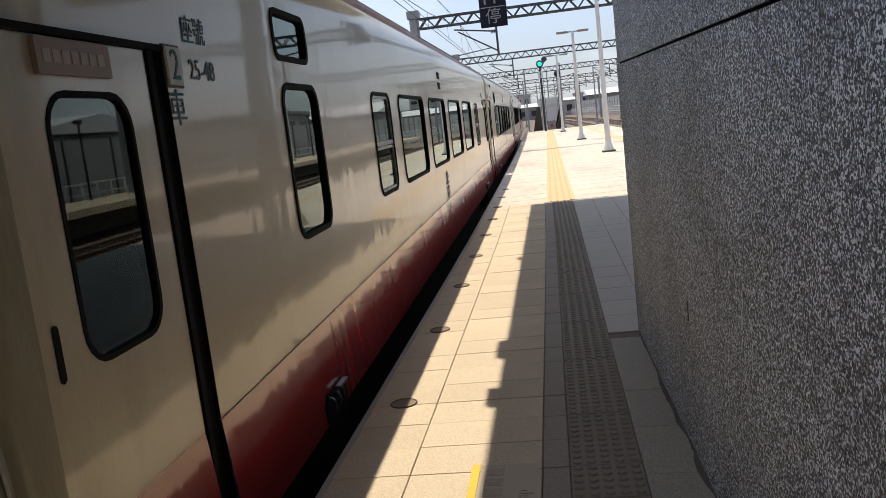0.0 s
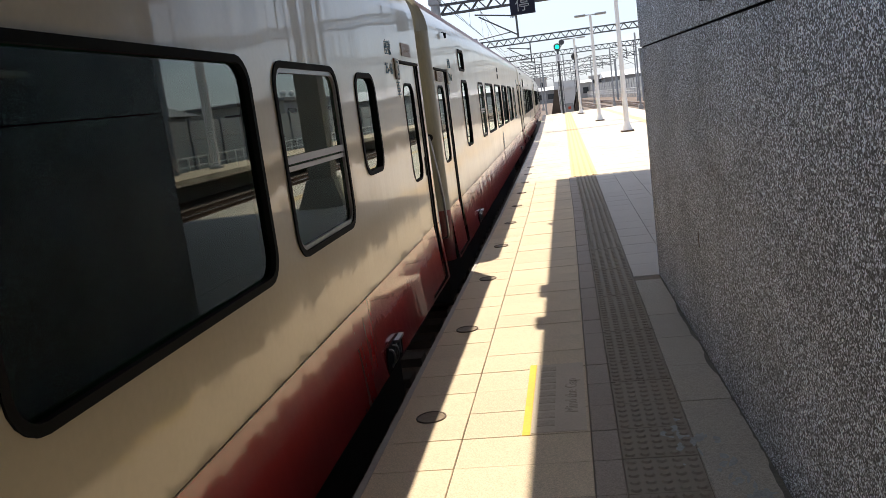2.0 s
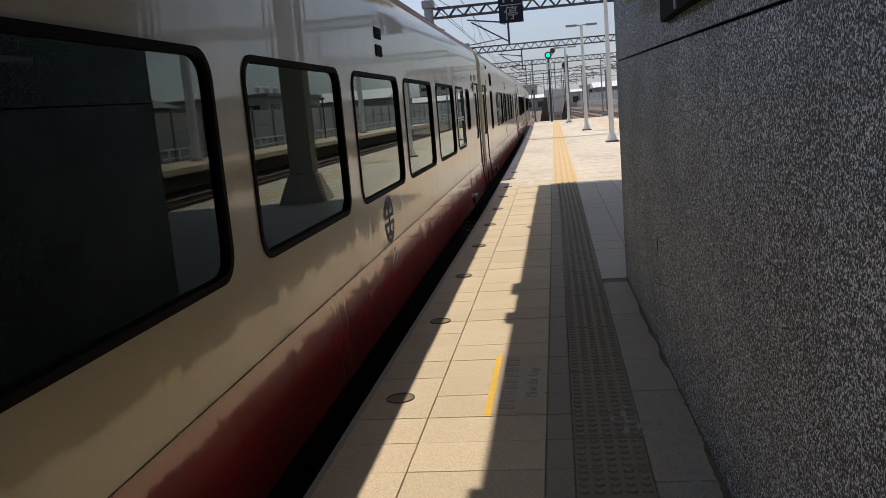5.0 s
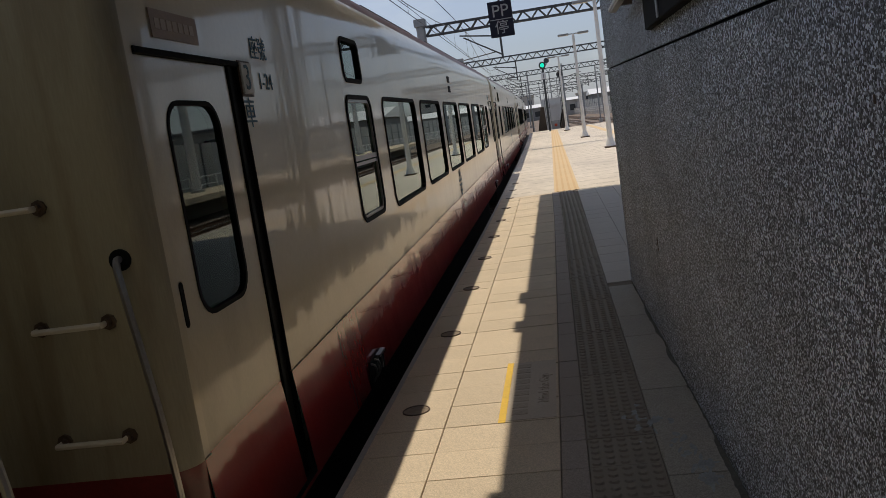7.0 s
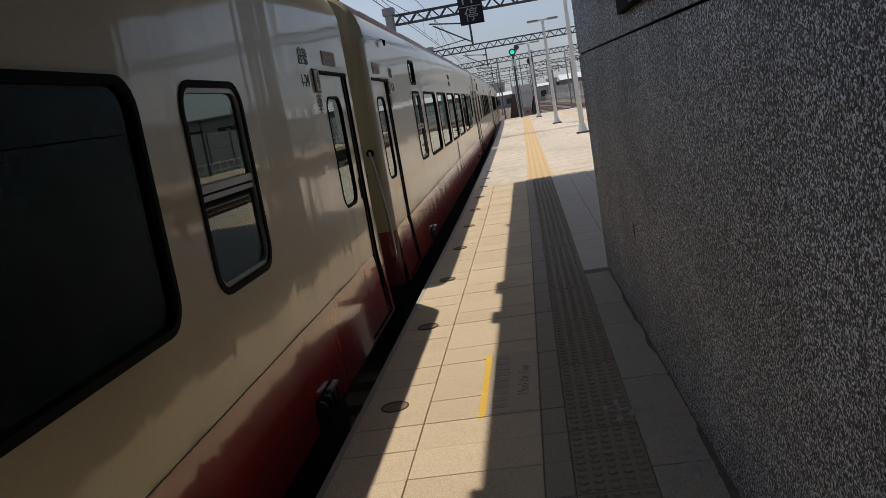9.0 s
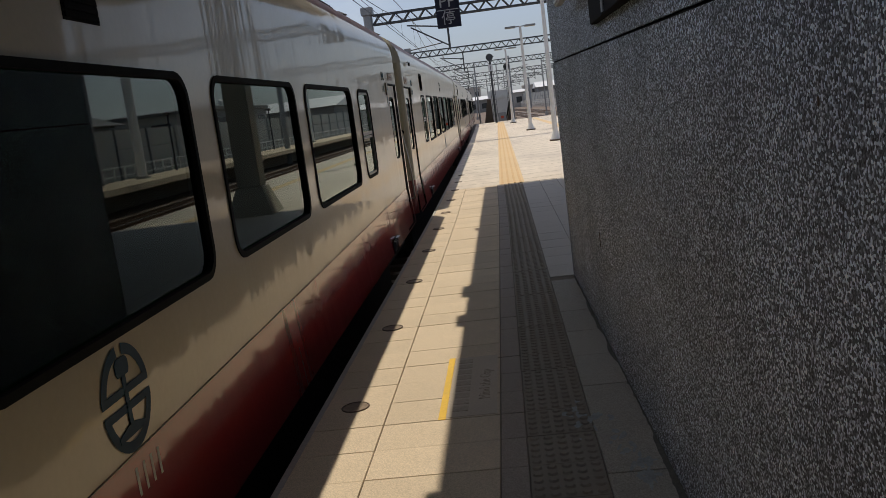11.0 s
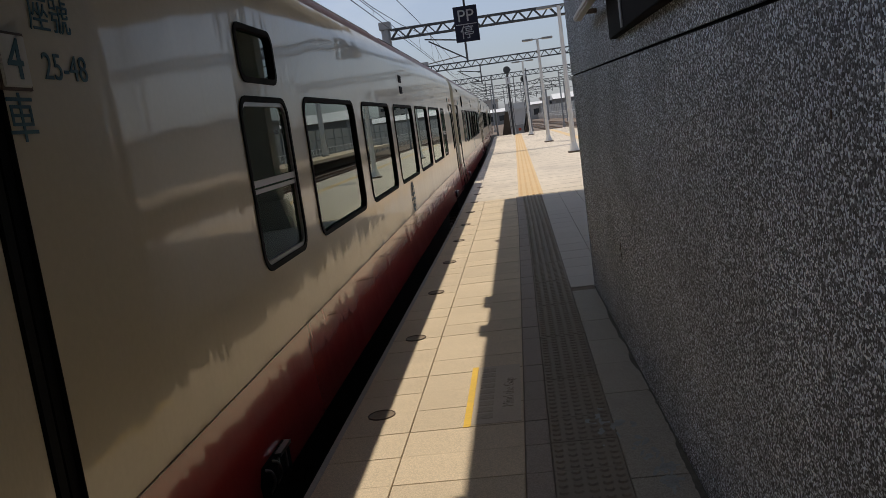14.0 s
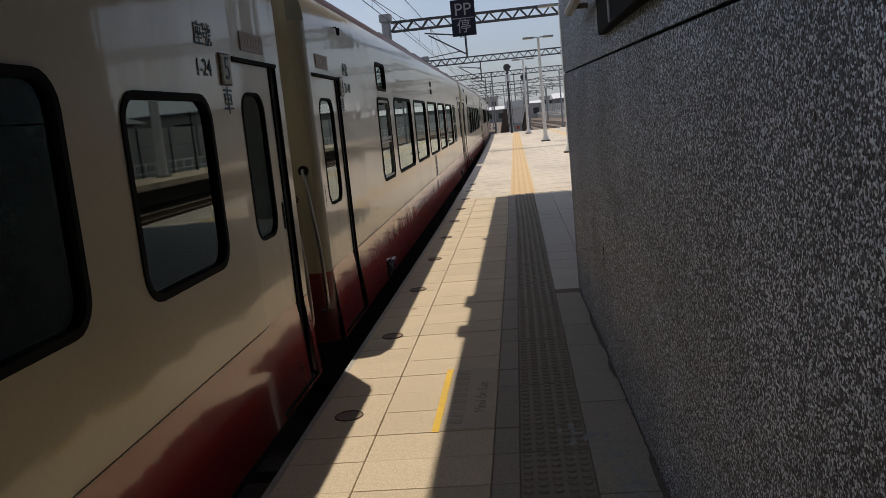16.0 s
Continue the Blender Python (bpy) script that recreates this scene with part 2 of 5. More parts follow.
PANEL_TILE = material("smooth_cream_tile", (0.53, 0.445, 0.345), 0.7, vary=0.1, scale=3, fine=80)
WORN_TEXT = material("worn_lettering", (0.45, 0.375, 0.285), 0.7, vary=0.2, fine=60)
GUIDE_BAR = material("orange_guide_bar", (0.58, 0.38, 0.18), 0.7, vary=0.12, scale=2)
YELLOW = material("yellow_line", (0.75, 0.47, 0.05), 0.55, vary=0.12, scale=5, dirt=(0.4, 0.3, 0.1), dirt_amount=0.3, dirt_scale=9)
JOINT = material("dark_joint", (0.20, 0.165, 0.125), 0.9, vary=0.3)
CONCRETE = material("concrete", (0.42, 0.40, 0.37), 0.85, vary=0.15, scale=1.2, bump=0.3, bump_scale=60, dirt=(0.2, 0.18, 0.15), dirt_amount=0.5)
PALE_CONCRETE = material("pale_concrete", (0.70, 0.69, 0.66), 0.85, vary=0.15, scale=0.6, dirt=(0.25, 0.23, 0.2), dirt_amount=0.4)
RUSTY = material("rust_stained_concrete", (0.10, 0.075, 0.055), 0.9, vary=0.3, scale=1.4, dirt=(0.05, 0.035, 0.025), dirt_amount=0.5)
PILLAR = material("pillar_concrete", (0.36, 0.34, 0.29), 0.8, vary=0.12, scale=1.5, bump=0.2, dirt=(0.2, 0.18, 0.14), dirt_amount=0.4)
IRON = material("cast_iron", (0.12, 0.085, 0.06), 0.6, 0.4, vary=0.3, fine=40)
COVER = material("worn_iron_cover", (0.22, 0.165, 0.115), 0.65, 0.2, vary=0.3, fine=40)
PEBBLE = pebble("washed_pebble")
BLACK_BOX = material("black_panel", (0.008, 0.008, 0.009), 0.75, vary=0.2, spec=0.08)
WHITE_METAL = material("white_painted_steel", (0.74, 0.74, 0.73), 0.45, vary=0.06, scale=2, dirt=(0.4, 0.35, 0.28), dirt_amount=0.3, dirt_scale=3)
GALV = material("galvanised_steel", (0.30, 0.31, 0.32), 0.5, 0.6, vary=0.15)
GANTRY = material("dark_gantry_steel", (0.055, 0.06, 0.068), 0.55, 0.3, vary=0.15)
WIRE = material("wire_metal", (0.06, 0.06, 0.065), 0.5, 0.4)
SIGN = material("navy_sign", (0.012, 0.014, 0.045), 0.35, vary=0.06)
SIGN_WHITE = material("sign_white", (0.62, 0.64, 0.68), 0.5, vary=0.05)
FAR_TILE = material("pale_paving", (0.60, 0.525, 0.43), 0.75, vary=0.16, scale=0.5, fine=6, dirt=(0.36, 0.31, 0.27), dirt_amount=0.6, dirt_scale=0.8, stretch=(1.0, 0.35, 1.0))
BALLAST = material("ballast_stone", (0.16, 0.122, 0.095), 0.95, vary=0.35, scale=0.7, fine=35, bump=1.0, bump_scale=30)
RAIL = material("rail_steel", (0.20, 0.12, 0.08), 0.5, 0.5, vary=0.25)
RAIL_TOP = material("rail_head", (0.45, 0.43, 0.40), 0.3, 0.9, vary=0.1)
SLEEPER = material("concrete_sleeper", (0.16, 0.135, 0.115), 0.9, vary=0.2)
PANEL = material("noise_barrier_panel", (0.30, 0.31, 0.31), 0.6, vary=0.12, scale=0.8)
ROOF_WHITE = material("white_roof_sheet", (0.66, 0.67, 0.68), 0.5, vary=0.05)
HOUSE = material("pale_building", (0.45, 0.43, 0.40), 0.8, vary=0.12, scale=0.3)
HOUSE_DARK = material("grey_building", (0.22, 0.22, 0.215), 0.8, vary=0.15, scale=0.3)
WINDOW_DARK = material("dark_window", (0.03, 0.035, 0.04), 0.15)
GREEN_LENS = bpy.data.materials.new("green_lens")
GREEN_LENS.use_nodes = True
GREEN_LENS.node_tree.nodes["Principled BSDF"].inputs["Base Color"].default_value = (0.02, 0.35, 0.25, 1)
GREEN_LENS.node_tree.nodes["Principled BSDF"].inputs["Emission Color"].default_value = (0.0, 0.9, 0.55, 1)
GREEN_LENS.node_tree.nodes["Principled BSDF"].inputs["Emission Strength"].default_value = 1.6
LENS_DARK = material("dark_lens", (0.02, 0.02, 0.02), 0.2)
ORANGE = material("orange_paint", (0.55, 0.06, 0.02), 0.5, vary=0.1)
CANOPY = material("canopy_sheet", (0.35, 0.35, 0.34), 0.6, vary=0.1)


# ---------------- mesh helpers ----------------
def box(bm, x0, x1, y0, y1, z0, z1):
    v = [bm.verts.new(p) for p in ((x0, y0, z0), (x1, y0, z0), (x1, y1, z0), (x0, y1, z0), (x0, y0, z1), (x1, y0, z1), (x1, y1, z1), (x0, y1, z1))]
    for f in ((3, 2, 1, 0), (4, 5, 6, 7), (0, 1, 5, 4), (1, 2, 6, 5), (2, 3, 7, 6), (3, 0, 4, 7)):
        bm.faces.new([v[i] for i in f])


def rod(bm, a, b, r, n=8, r2=None):
    a, b = Vector(a), Vector(b)
    d = (b - a).normalized()
    s = d.orthogonal().normalized()
    t = d.cross(s)
    rings = []
    for p, rr in ((a, r), (b, r if r2 is None else r2)):
        rings.append([bm.verts.new(p + rr * (math.cos(k * math.tau / n) * s + math.sin(k * math.tau / n) * t)) for k in range(n)])
    for k in range(n):
        bm.faces.new((rings[0][k], rings[0][(k + 1) % n], rings[1][(k + 1) % n], rings[1][k]))
    bm.faces.new(list(reversed(rings[0])))
    bm.faces.new(rings[1])


def tube(bm, points, r, n=8):
    """One bent round bar through the points."""
    p = [Vector(q) for q in points]
    rings = []
    for k, q in enumerate(p):
        way = (p[min(k + 1, len(p) - 1)] - p[max(k - 1, 0)]).normalized()
        side = way.orthogonal().normalized() if not rings else (side - way * side.dot(way)).normalized()
        up = way.cross(side)
        rings.append([bm.verts.new(q + r * (side * math.cos(math.tau * i / n) + up * math.sin(math.tau * i / n))) for i in range(n)])
    for a, b in zip(rings, rings[1:]):
        for i in range(n):
            bm.faces.new((a[i], a[(i + 1) % n], b[(i + 1) % n], b[i]))
    bm.faces.new(list(reversed(rings[0])))
    bm.faces.new(rings[-1])


def mesh_of(name, bm, mat, bevel=0.0, smooth=False):
    if bevel:
        bmesh.ops.bevel(bm, geom=bm.edges[:], offset=bevel, segments=2, affect="EDGES", clamp_overlap=True)
    bmesh.ops.recalc_face_normals(bm, faces=bm.faces[:])
    me = bpy.data.meshes.new(name)
    bm.to_mesh(me)
    bm.free()
    for m in (mat if isinstance(mat, (list, tuple)) else (mat,)):
        me.materials.append(m)
    if smooth:
        me.polygons.foreach_set("use_smooth", [True] * len(me.polygons))
        me.set_sharp_from_angle(angle=radians(35))
    return me


def part(name, bm, mat, parent=None, label="", bevel=0.0, smooth=False):
    ob = new(name, mesh_of(name, bm, mat, bevel, smooth))
    ob.parent = parent
    if label:
        tagged(ob, label)
    return ob


def slab(name, mat, dims, parent=None, label="", bevel=0.0):
    bm = bmesh.new()
    box(bm, *dims)
    return part(name, bm, mat, parent, label, bevel)


def thing(name, label, category, at=(0, 0, 0), group="", kind=""):
    ob = new(name)
    ob.location = at
    ob.empty_display_size = 0.2
    return tagged(ob, label, category, group, kind)


def words(name, text, size, mat, m, parent=None, depth=0.002, align="CENTER"):
    """A text in the built-in font as a thin mesh."""
    cu = bpy.data.curves.new(name, "FONT")
    cu.body, cu.size, cu.extrude, cu.align_x, cu.align_y = text, size, depth, align, "CENTER"
    ob = new(name, cu)
    bpy.context.view_layer.update()
    me = bpy.data.meshes.new_from_object(ob.evaluated_get(bpy.context.evaluated_depsgraph_get()))
    bpy.data.objects.remove(ob)
    me.materials.clear()
    me.materials.append(mat)
    out = new(name, me)
    out.parent = parent
    out.matrix_basis = m
    return out


def outline(y0, y1, z0, z1, r, n=5):
    """A rounded rectangle in the y-z plane, anticlockwise from its lower right corner."""
    pts = []
    for cy, cz, a in ((y1 - r, z0 + r, -90), (y1 - r, z1 - r, 0), (y0 + r, z1 - r, 90), (y0 + r, z0 + r, 180)):
        pts += [(cy + r * math.cos(radians(a + 90 * k / n)), cz + r * math.sin(radians(a + 90 * k / n))) for k in range(n + 1)]
    return pts


def ring(bm, outer, inner, x0, x1):
    """A frame between two outlines with the same number of points, from depth x0 to x1."""
    n = len(outer)
    v = [[bm.verts.new((x, *p)) for p in pts] for x, pts in ((x0, outer), (x1, outer), (x1, inner), (x0, inner))]
    for k in range(n):
        j = (k + 1) % n
        for a, b in ((0, 1), (1, 2), (2, 3), (3, 0)):
            bm.faces.new((v[a][k], v[a][j], v[b][j], v[b][k]))


def sheet(bm, pts, x0, x1):
    a = [bm.verts.new((x0, *p)) for p in pts]
    b = [bm.verts.new((x1, *p)) for p in pts]
    bm.faces.new(a)
    bm.faces.new(list(reversed(b)))
    n = len(pts)
    for k in range(n):
        bm.faces.new((a[k], b[k], b[(k + 1) % n], a[(k + 1) % n]))


def strip_line(y):
    return -0.0025 * max(0.0, y - 14.0)


# ---------------- the line of the track ----------------
RADIUS = 4000.0


def bend(y):
    """Sideways shift of platform and track, which curve gently to the left ahead."""
    return -0.006 * max(0.0, y - 10.0) - max(0.0, y - 3.0) ** 2 / (2 * RADIUS)


def turn(y):
    return math.atan(0.006 + max(0.0, y - 3.0) / RADIUS) if y > 10 else 0.0


def track_bend(y):
    """The same for the cars, whose track drifts off a little earlier."""
    return -0.005 * max(0.0, y - 1.0) - max(0.0, y - 3.0) ** 2 / (2 * RADIUS)


def along(bm, x0, x1, z0, z1, y0, y1, step, line=bend):
    """A bar of rectangular section that follows the line."""
    n = max(1, round((y1 - y0) / step))
    prev = None
    for k in range(n + 1):
        y = y0 + (y1 - y0) * k / n
        c = line(y)
        cur = [bm.verts.new((x + c, y, z)) for x, z in ((x0, z0), (x1, z0), (x1, z1), (x0, z1))]
        if prev:
            for i in range(4):
                bm.faces.new((prev[i], prev[(i + 1) % 4], cur[(i + 1) % 4], cur[i]))
        else:
            bm.faces.new(cur)
        prev = cur
    bm.faces.new(list(reversed(prev)))


# ---------------- ground and platform ----------------
PLAT_L, PLAT_R, PLAT_END = -0.945, 4.5, 60.5
NEAR0, NEAR1, ROW, ROW0 = -3.166, 13.934, 0.3, 2.234
bm = bmesh.new()
box(bm, -1500, 1500, -600, 3000, -1.5, -1.15)
tagged(part("ground", bm, BALLAST), "brown stone ballast ground between the tracks", "ground", kind="structure")

platform = thing("platform", "cream concrete station platform with paved edge", "platform", kind="structure")
bm = bmesh.new()
along(bm, PLAT_L + 0.03, PLAT_R, -1.15, -0.035, -14, PLAT_END, 2.5)
part("platform_core", bm, CONCRETE, platform)
bm = bmesh.new()
along(bm, PLAT_L, PLAT_L + 0.03, -0.36, -0.004, -14, PLAT_END, 2.5)
part("edge_beam", bm, CONCRETE, platform)
# joint bed under the near tiles, full slab further off
slab("joint_bed", JOINT, (PLAT_L + 0.03, 0.72, NEAR0, NEAR1, -0.035, -0.008), platform)
bm = bmesh.new()
along(bm, PLAT_L + 0.03, PLAT_R - 0.02, -0.035, 0.0, NEAR1 + 0.004, PLAT_END, 1.5)
part("far_paving", bm, FAR_TILE, platform, "pale grey paving")
for n, y in enumerate([NEAR1 + 0.6 + 0.9 * k for k in range(50)]):
    if n == 0:
        bm = bmesh.new()
    box(bm, PLAT_L + 0.05 + bend(y), PLAT_R - 0.05 + bend(y), y, y + 0.010, -0.001, 0.0008)
tagged(part("paving_joints", bm, JOINT, platform), kind="stuff")
bm = bmesh.new()
along(bm, 3.0, 3.32, -0.03, 0.004, NEAR1 + 0.01, PLAT_END - 1.2, 1.5)
part("guide_strip", bm, TACTILE_YELLOW, platform, "pale yellow guiding strip along the far edge")
bm = bmesh.new()
along(bm, 0.008, 0.456, -0.035, 0.002, NEAR1 + 0.004, PLAT_END - 1.2, 1.5, strip_line)
part("guide_strip", bm, TACTILE_YELLOW, platform, "yellow guiding strip with raised bars")
for k in range(4):
    bm = bmesh.new()
    along(bm, 0.045 + 0.108 * k, 0.085 + 0.108 * k, 0.002, 0.008, NEAR1 + 0.01, PLAT_END - 1.3, 1.5, strip_line)
    part("guide_bar", bm, GUIDE_BAR, platform)
slab("rear_paving", TILE, (PLAT_L + 0.03, 0.9, -14, NEAR0 - 0.004, -0.035, 0.0), platform)
slab("side_paving", TILE_GREY, (1.02, PLAT_R - 0.02, 5.76, NEAR1, -0.035, 0.0), platform)


def tile_mesh(name, w, d, mat, inset=0.002, dots=False):
    bm = bmesh.new()
    lo = [bm.verts.new((x, y, -0.03)) for x, y in ((0, 0), (w, 0), (w, d), (0, d))]
    mid = [bm.verts.new((x, y, -0.004)) for x, y in ((0, 0), (w, 0), (w, d), (0, d))]
    hi = [bm.verts.new((x, y, 0)) for x, y in ((inset, inset), (w - inset, inset), (w - inset, d - inset), (inset, d - inset))]
    for a, b in ((lo, mid), (mid, hi)):
        for k in range(4):
            bm.faces.new((a[k], a[(k + 1) % 4], b[(k + 1) % 4], b[k]))
    bm.faces.new(hi)
    if dots:
        for i in range(5):
            for j in range(5):
                cx, cy = w * (i + 0.5) / 5, d * (j + 0.5) / 5
                base = [bm.verts.new((cx + 0.022 * math.cos(a * math.tau / 8), cy + 0.022 * math.sin(a * math.tau / 8), 0.0005)) for a in range(8)]
                top = [bm.verts.new((cx + 0.014 * math.cos(a * math.tau / 8), cy + 0.014 * math.sin(a * math.tau / 8), 0.0068)) for a in range(8)]
                for a in range(8):
                    bm.faces.new((base[a], base[(a + 1) % 8], top[(a + 1) % 8], top[a]))
                bm.faces.new(top)
    bmesh.ops.recalc_face_normals(bm, faces=bm.faces[:])
    me = bpy.data.meshes.new(name)
    bm.to_mesh(me)
    bm.free()
    me.materials.append(mat)
    return me


# ---------------- pebble-faced building and canopy ----------------
WALL_END, ROOF_Z = 5.75, 4.2
CAN_X, CAN_END = -1.222, 15.3
building = thing("wall_pebble", "grey washed-pebble wall of the platform building", "wall", kind="structure")


def wall_x(y):
    """The pebble wall draws a little nearer to the train ahead."""
    return 0.670 - 0.015 * (y - 2.0)


def groove_z(y):
    return 1.70 + 0.0145 * (y - WALL_END)


def wall_prism(name, mat, inset, y0, y1, za0, za1, zb0, zb1):
    """A wall block whose lower and upper edges may slope along the wall."""
    bm = bmesh.new()
    x0, x1 = wall_x(y0) + inset, wall_x(y1) + inset
    a = [bm.verts.new(p) for p in ((x0, y0, za0), (4.3, y0, za0), (4.3, y1, zb0), (x1, y1, zb0))]
    b = [bm.verts.new(p) for p in ((x0, y0, za1), (4.3, y0, za1), (4.3, y1, zb1), (x1, y1, zb1))]
    bm.faces.new(a)
    bm.faces.new(b)
    for k in range(4):
        bm.faces.new((a[k], a[(k + 1) % 4], b[(k + 1) % 4], b[k]))
    return part(name, bm, mat, building)


GA, GB = groove_z(-10), groove_z(WALL_END)
wall_prism("lower_wall", PEBBLE, 0.0, -10, WALL_END, 0.0, GA, 0.0, GB)
wall_prism("groove", BLACK_BOX, 0.012, -10, WALL_END - 0.012, GA, GA + 0.012, GB, GB + 0.012)
wall_prism("upper_wall", PEBBLE, 0.0, -10, WALL_END, GA + 0.012, ROOF_Z, GB + 0.012, ROOF_Z)
slab("corner_bead", GALV, (wall_x(WALL_END) - 0.002, wall_x(WALL_END) + 0.012, WALL_END, WALL_END + 0.006, 0.0, 1.70), building)
wall_back = slab("wall_back", PEBBLE, (PLAT_L + 0.1, PLAT_R, -14.2, -13.9, 0, ROOF_Z))
tagged(wall_back, "plain grey wall closing the platform", "wall", kind="structure")

canopy = thing("ceiling_canopy", "grey sheet-metal platform canopy", "canopy", kind="structure")
bm = bmesh.new()
box(bm, CAN_X, 5.2, -14, CAN_END, ROOF_Z, ROOF_Z + 0.16)
for y0, y1, d in ((6.93, 7.30, 0.06), (6.07, 6.34, 0.06), (13.6, 13.75, 0.05), (10.35, 10.5, 0.05), (3.3, 3.6, 0.05), (0.2, 0.5, 0.05)):
    box(bm, CAN_X - d, CAN_X - 0.002, y0, y1, ROOF_Z + 0.02, ROOF_Z + 0.14)
part("canopy_roof", bm, CANOPY, canopy)

pillar = thing("canopy_pillar", "square concrete canopy pillar with a flared base", "pillar")
bm = bmesh.new()
PX0, PX1, PY0, PY1 = 1.62, 2.04, 13.7, 14.12
box(bm, PX0, PX1, PY0, PY1, 0.5, ROOF_Z)
part("shaft", bm, PILLAR, pillar, bevel=0.02)
bm = bmesh.new()
lo = [bm.verts.new(p) for p in ((PX0 - 0.2, PY0 - 0.2, 0), (PX1 + 0.2, PY0 - 0.2, 0), (PX1 + 0.2, PY1 + 0.2, 0), (PX0 - 0.2, PY1 + 0.2, 0))]
hi = [bm.verts.new(p) for p in ((PX0 - 0.03, PY0 - 0.03, 0.5), (PX1 + 0.03, PY0 - 0.03, 0.5), (PX1 + 0.03, PY1 + 0.03, 0.5), (PX0 - 0.03, PY1 + 0.03, 0.5))]
bm.faces.new(lo)
bm.faces.new(hi)
for k in range(4):
    bm.faces.new((lo[k], lo[(k + 1) % 4], hi[(k + 1) % 4], hi[k]))
part("flared_base", bm, PILLAR, pillar)

# black display box and lamp on the wall
display = thing("wall_display_box", "black display box fixed on the pebble wall", "display box")
slab("casing", BLACK_BOX, (wall_x(3.08) - 0.03, wall_x(1.3) + 0.01, 1.30, 3.08, 1.76, 2.4), display, bevel=0.004)
slab("frame_rail", GALV, (wall_x(3.08) - 0.036, wall_x(3.08) - 0.031, 2.55, 2.60, 1.77, 2.39), display)
lamp = thing("wall_lamp", "long pale wall lamp on a bracket", "wall lamp")
slab("lamp_body", WHITE_METAL, (0.535, 0.58, 2.62, 4.0, 1.955, 1.985), lamp, bevel=0.006)
slab("diffuser", PLATE, (0.541, 0.574, 2.67, 3.95, 1.948, 1.954), lamp)
for y in (3.12, 3.7):
    slab("bracket", IRON, (0.56, wall_x(y) + 0.02, y, y + 0.05, 1.96, 1.982), lamp)

# rust runs and a plugged hole on the pebble facing
for y, z, h, w in ((3.74, 0.63, 0.085, 0.016), (0.49, 1.40, 0.018, 0.006)):
    bm = bmesh.new()
    sheet(bm, [(y - w * 0.3, z - h * 0.5), (y + w * 0.25, z - h * 0.42), (y + w * 0.5, z + h * 0.25), (y + w * 0.2, z + h * 0.5), (y - w * 0.45, z + h * 0.4), (y - w * 0.5, z)], wall_x(y) - 0.0025, wall_x(y) + 0.004)
    part("wall_mark", bm, IRON, building, "small rusty mark")

# hanging stop sign
SX, SY, SZ = -0.42, 11.5, 2.602
sign = thing("hanging_sign", "navy train stop board hanging on a rod", "sign")
slab("board", SIGN, (SX - 0.174, SX + 0.174, SY - 0.018, SY + 0.018, SZ, SZ + 0.51), sign, bevel=0.004)
bm = bmesh.new()
rod(bm, (SX, SY, SZ + 0.505), (SX, SY, ROOF_Z), 0.016)
part("rod", bm, GANTRY, sign)
words("lettering_top", "PP", 0.247, SIGN_WHITE, pose(SX, SY - 0.020, SZ + 0.363, 90, 0, 0), sign)
slab("dividing_line", SIGN_WHITE, (SX - 0.154, SX + 0.154, SY - 0.022, SY - 0.0185, SZ + 0.243, SZ + 0.255), sign)
words("lettering_bottom", "停", 0.208, SIGN_WHITE, pose(SX, SY - 0.020, SZ + 0.124, 90, 0, 0), sign)


# ---------------- platform lamps ----------------
def lamp_post(h):
    t = thing("lamp_post", "white steel platform lamp post with two flat heads", "lamp post", group="lamp posts on the platform")
    bm = bmesh.new()
    rod(bm, (0, 0, 0.3), (0, 0, h), 0.085, 14, 0.055)
    part("pole", bm, WHITE_METAL, t, smooth=True)
    bm = bmesh.new()
    rod(bm, (0, 0, 0.045), (0, 0, 0.32), 0.17, 14, 0.085)
    part("foot", bm, WHITE_METAL, t, smooth=True)
    slab("base_plate", IRON, (-0.2, 0.2, -0.2, 0.2, 0.0, 0.05), t, "dark iron base plate", bevel=0.008)
    for s in (-1, 1):
        bm = bmesh.new()
        box(bm, min(s * 0.2, s * 0.68), max(s * 0.2, s * 0.68), -0.13, 0.13, h - 0.05, h + 0.03)
        head = part("lamp_head", bm, GALV, t, "flat grey lamp head", bevel=0.01)
        bm = bmesh.new()
        box(bm, min(s * 0.05, s * 0.21), max(s * 0.05, s * 0.21), -0.03, 0.03, h - 0.03, h + 0.01)
        part("arm", bm, GALV, t)
        slab("lens", PLATE, (min(s * 0.24, s * 0.64), max(s * 0.24, s * 0.64), -0.1, 0.1, h - 0.058, h - 0.051), head)
    return t


post = lamp_post(4.62)
post.location = (1.85, 26.2, 0)
copy_thing(post, pose(1.47, 37.5, 0, 0, 0, 1.2))
copy_thing(post, pose(0.92, 52.5, 0, 0, 0, 1.7))


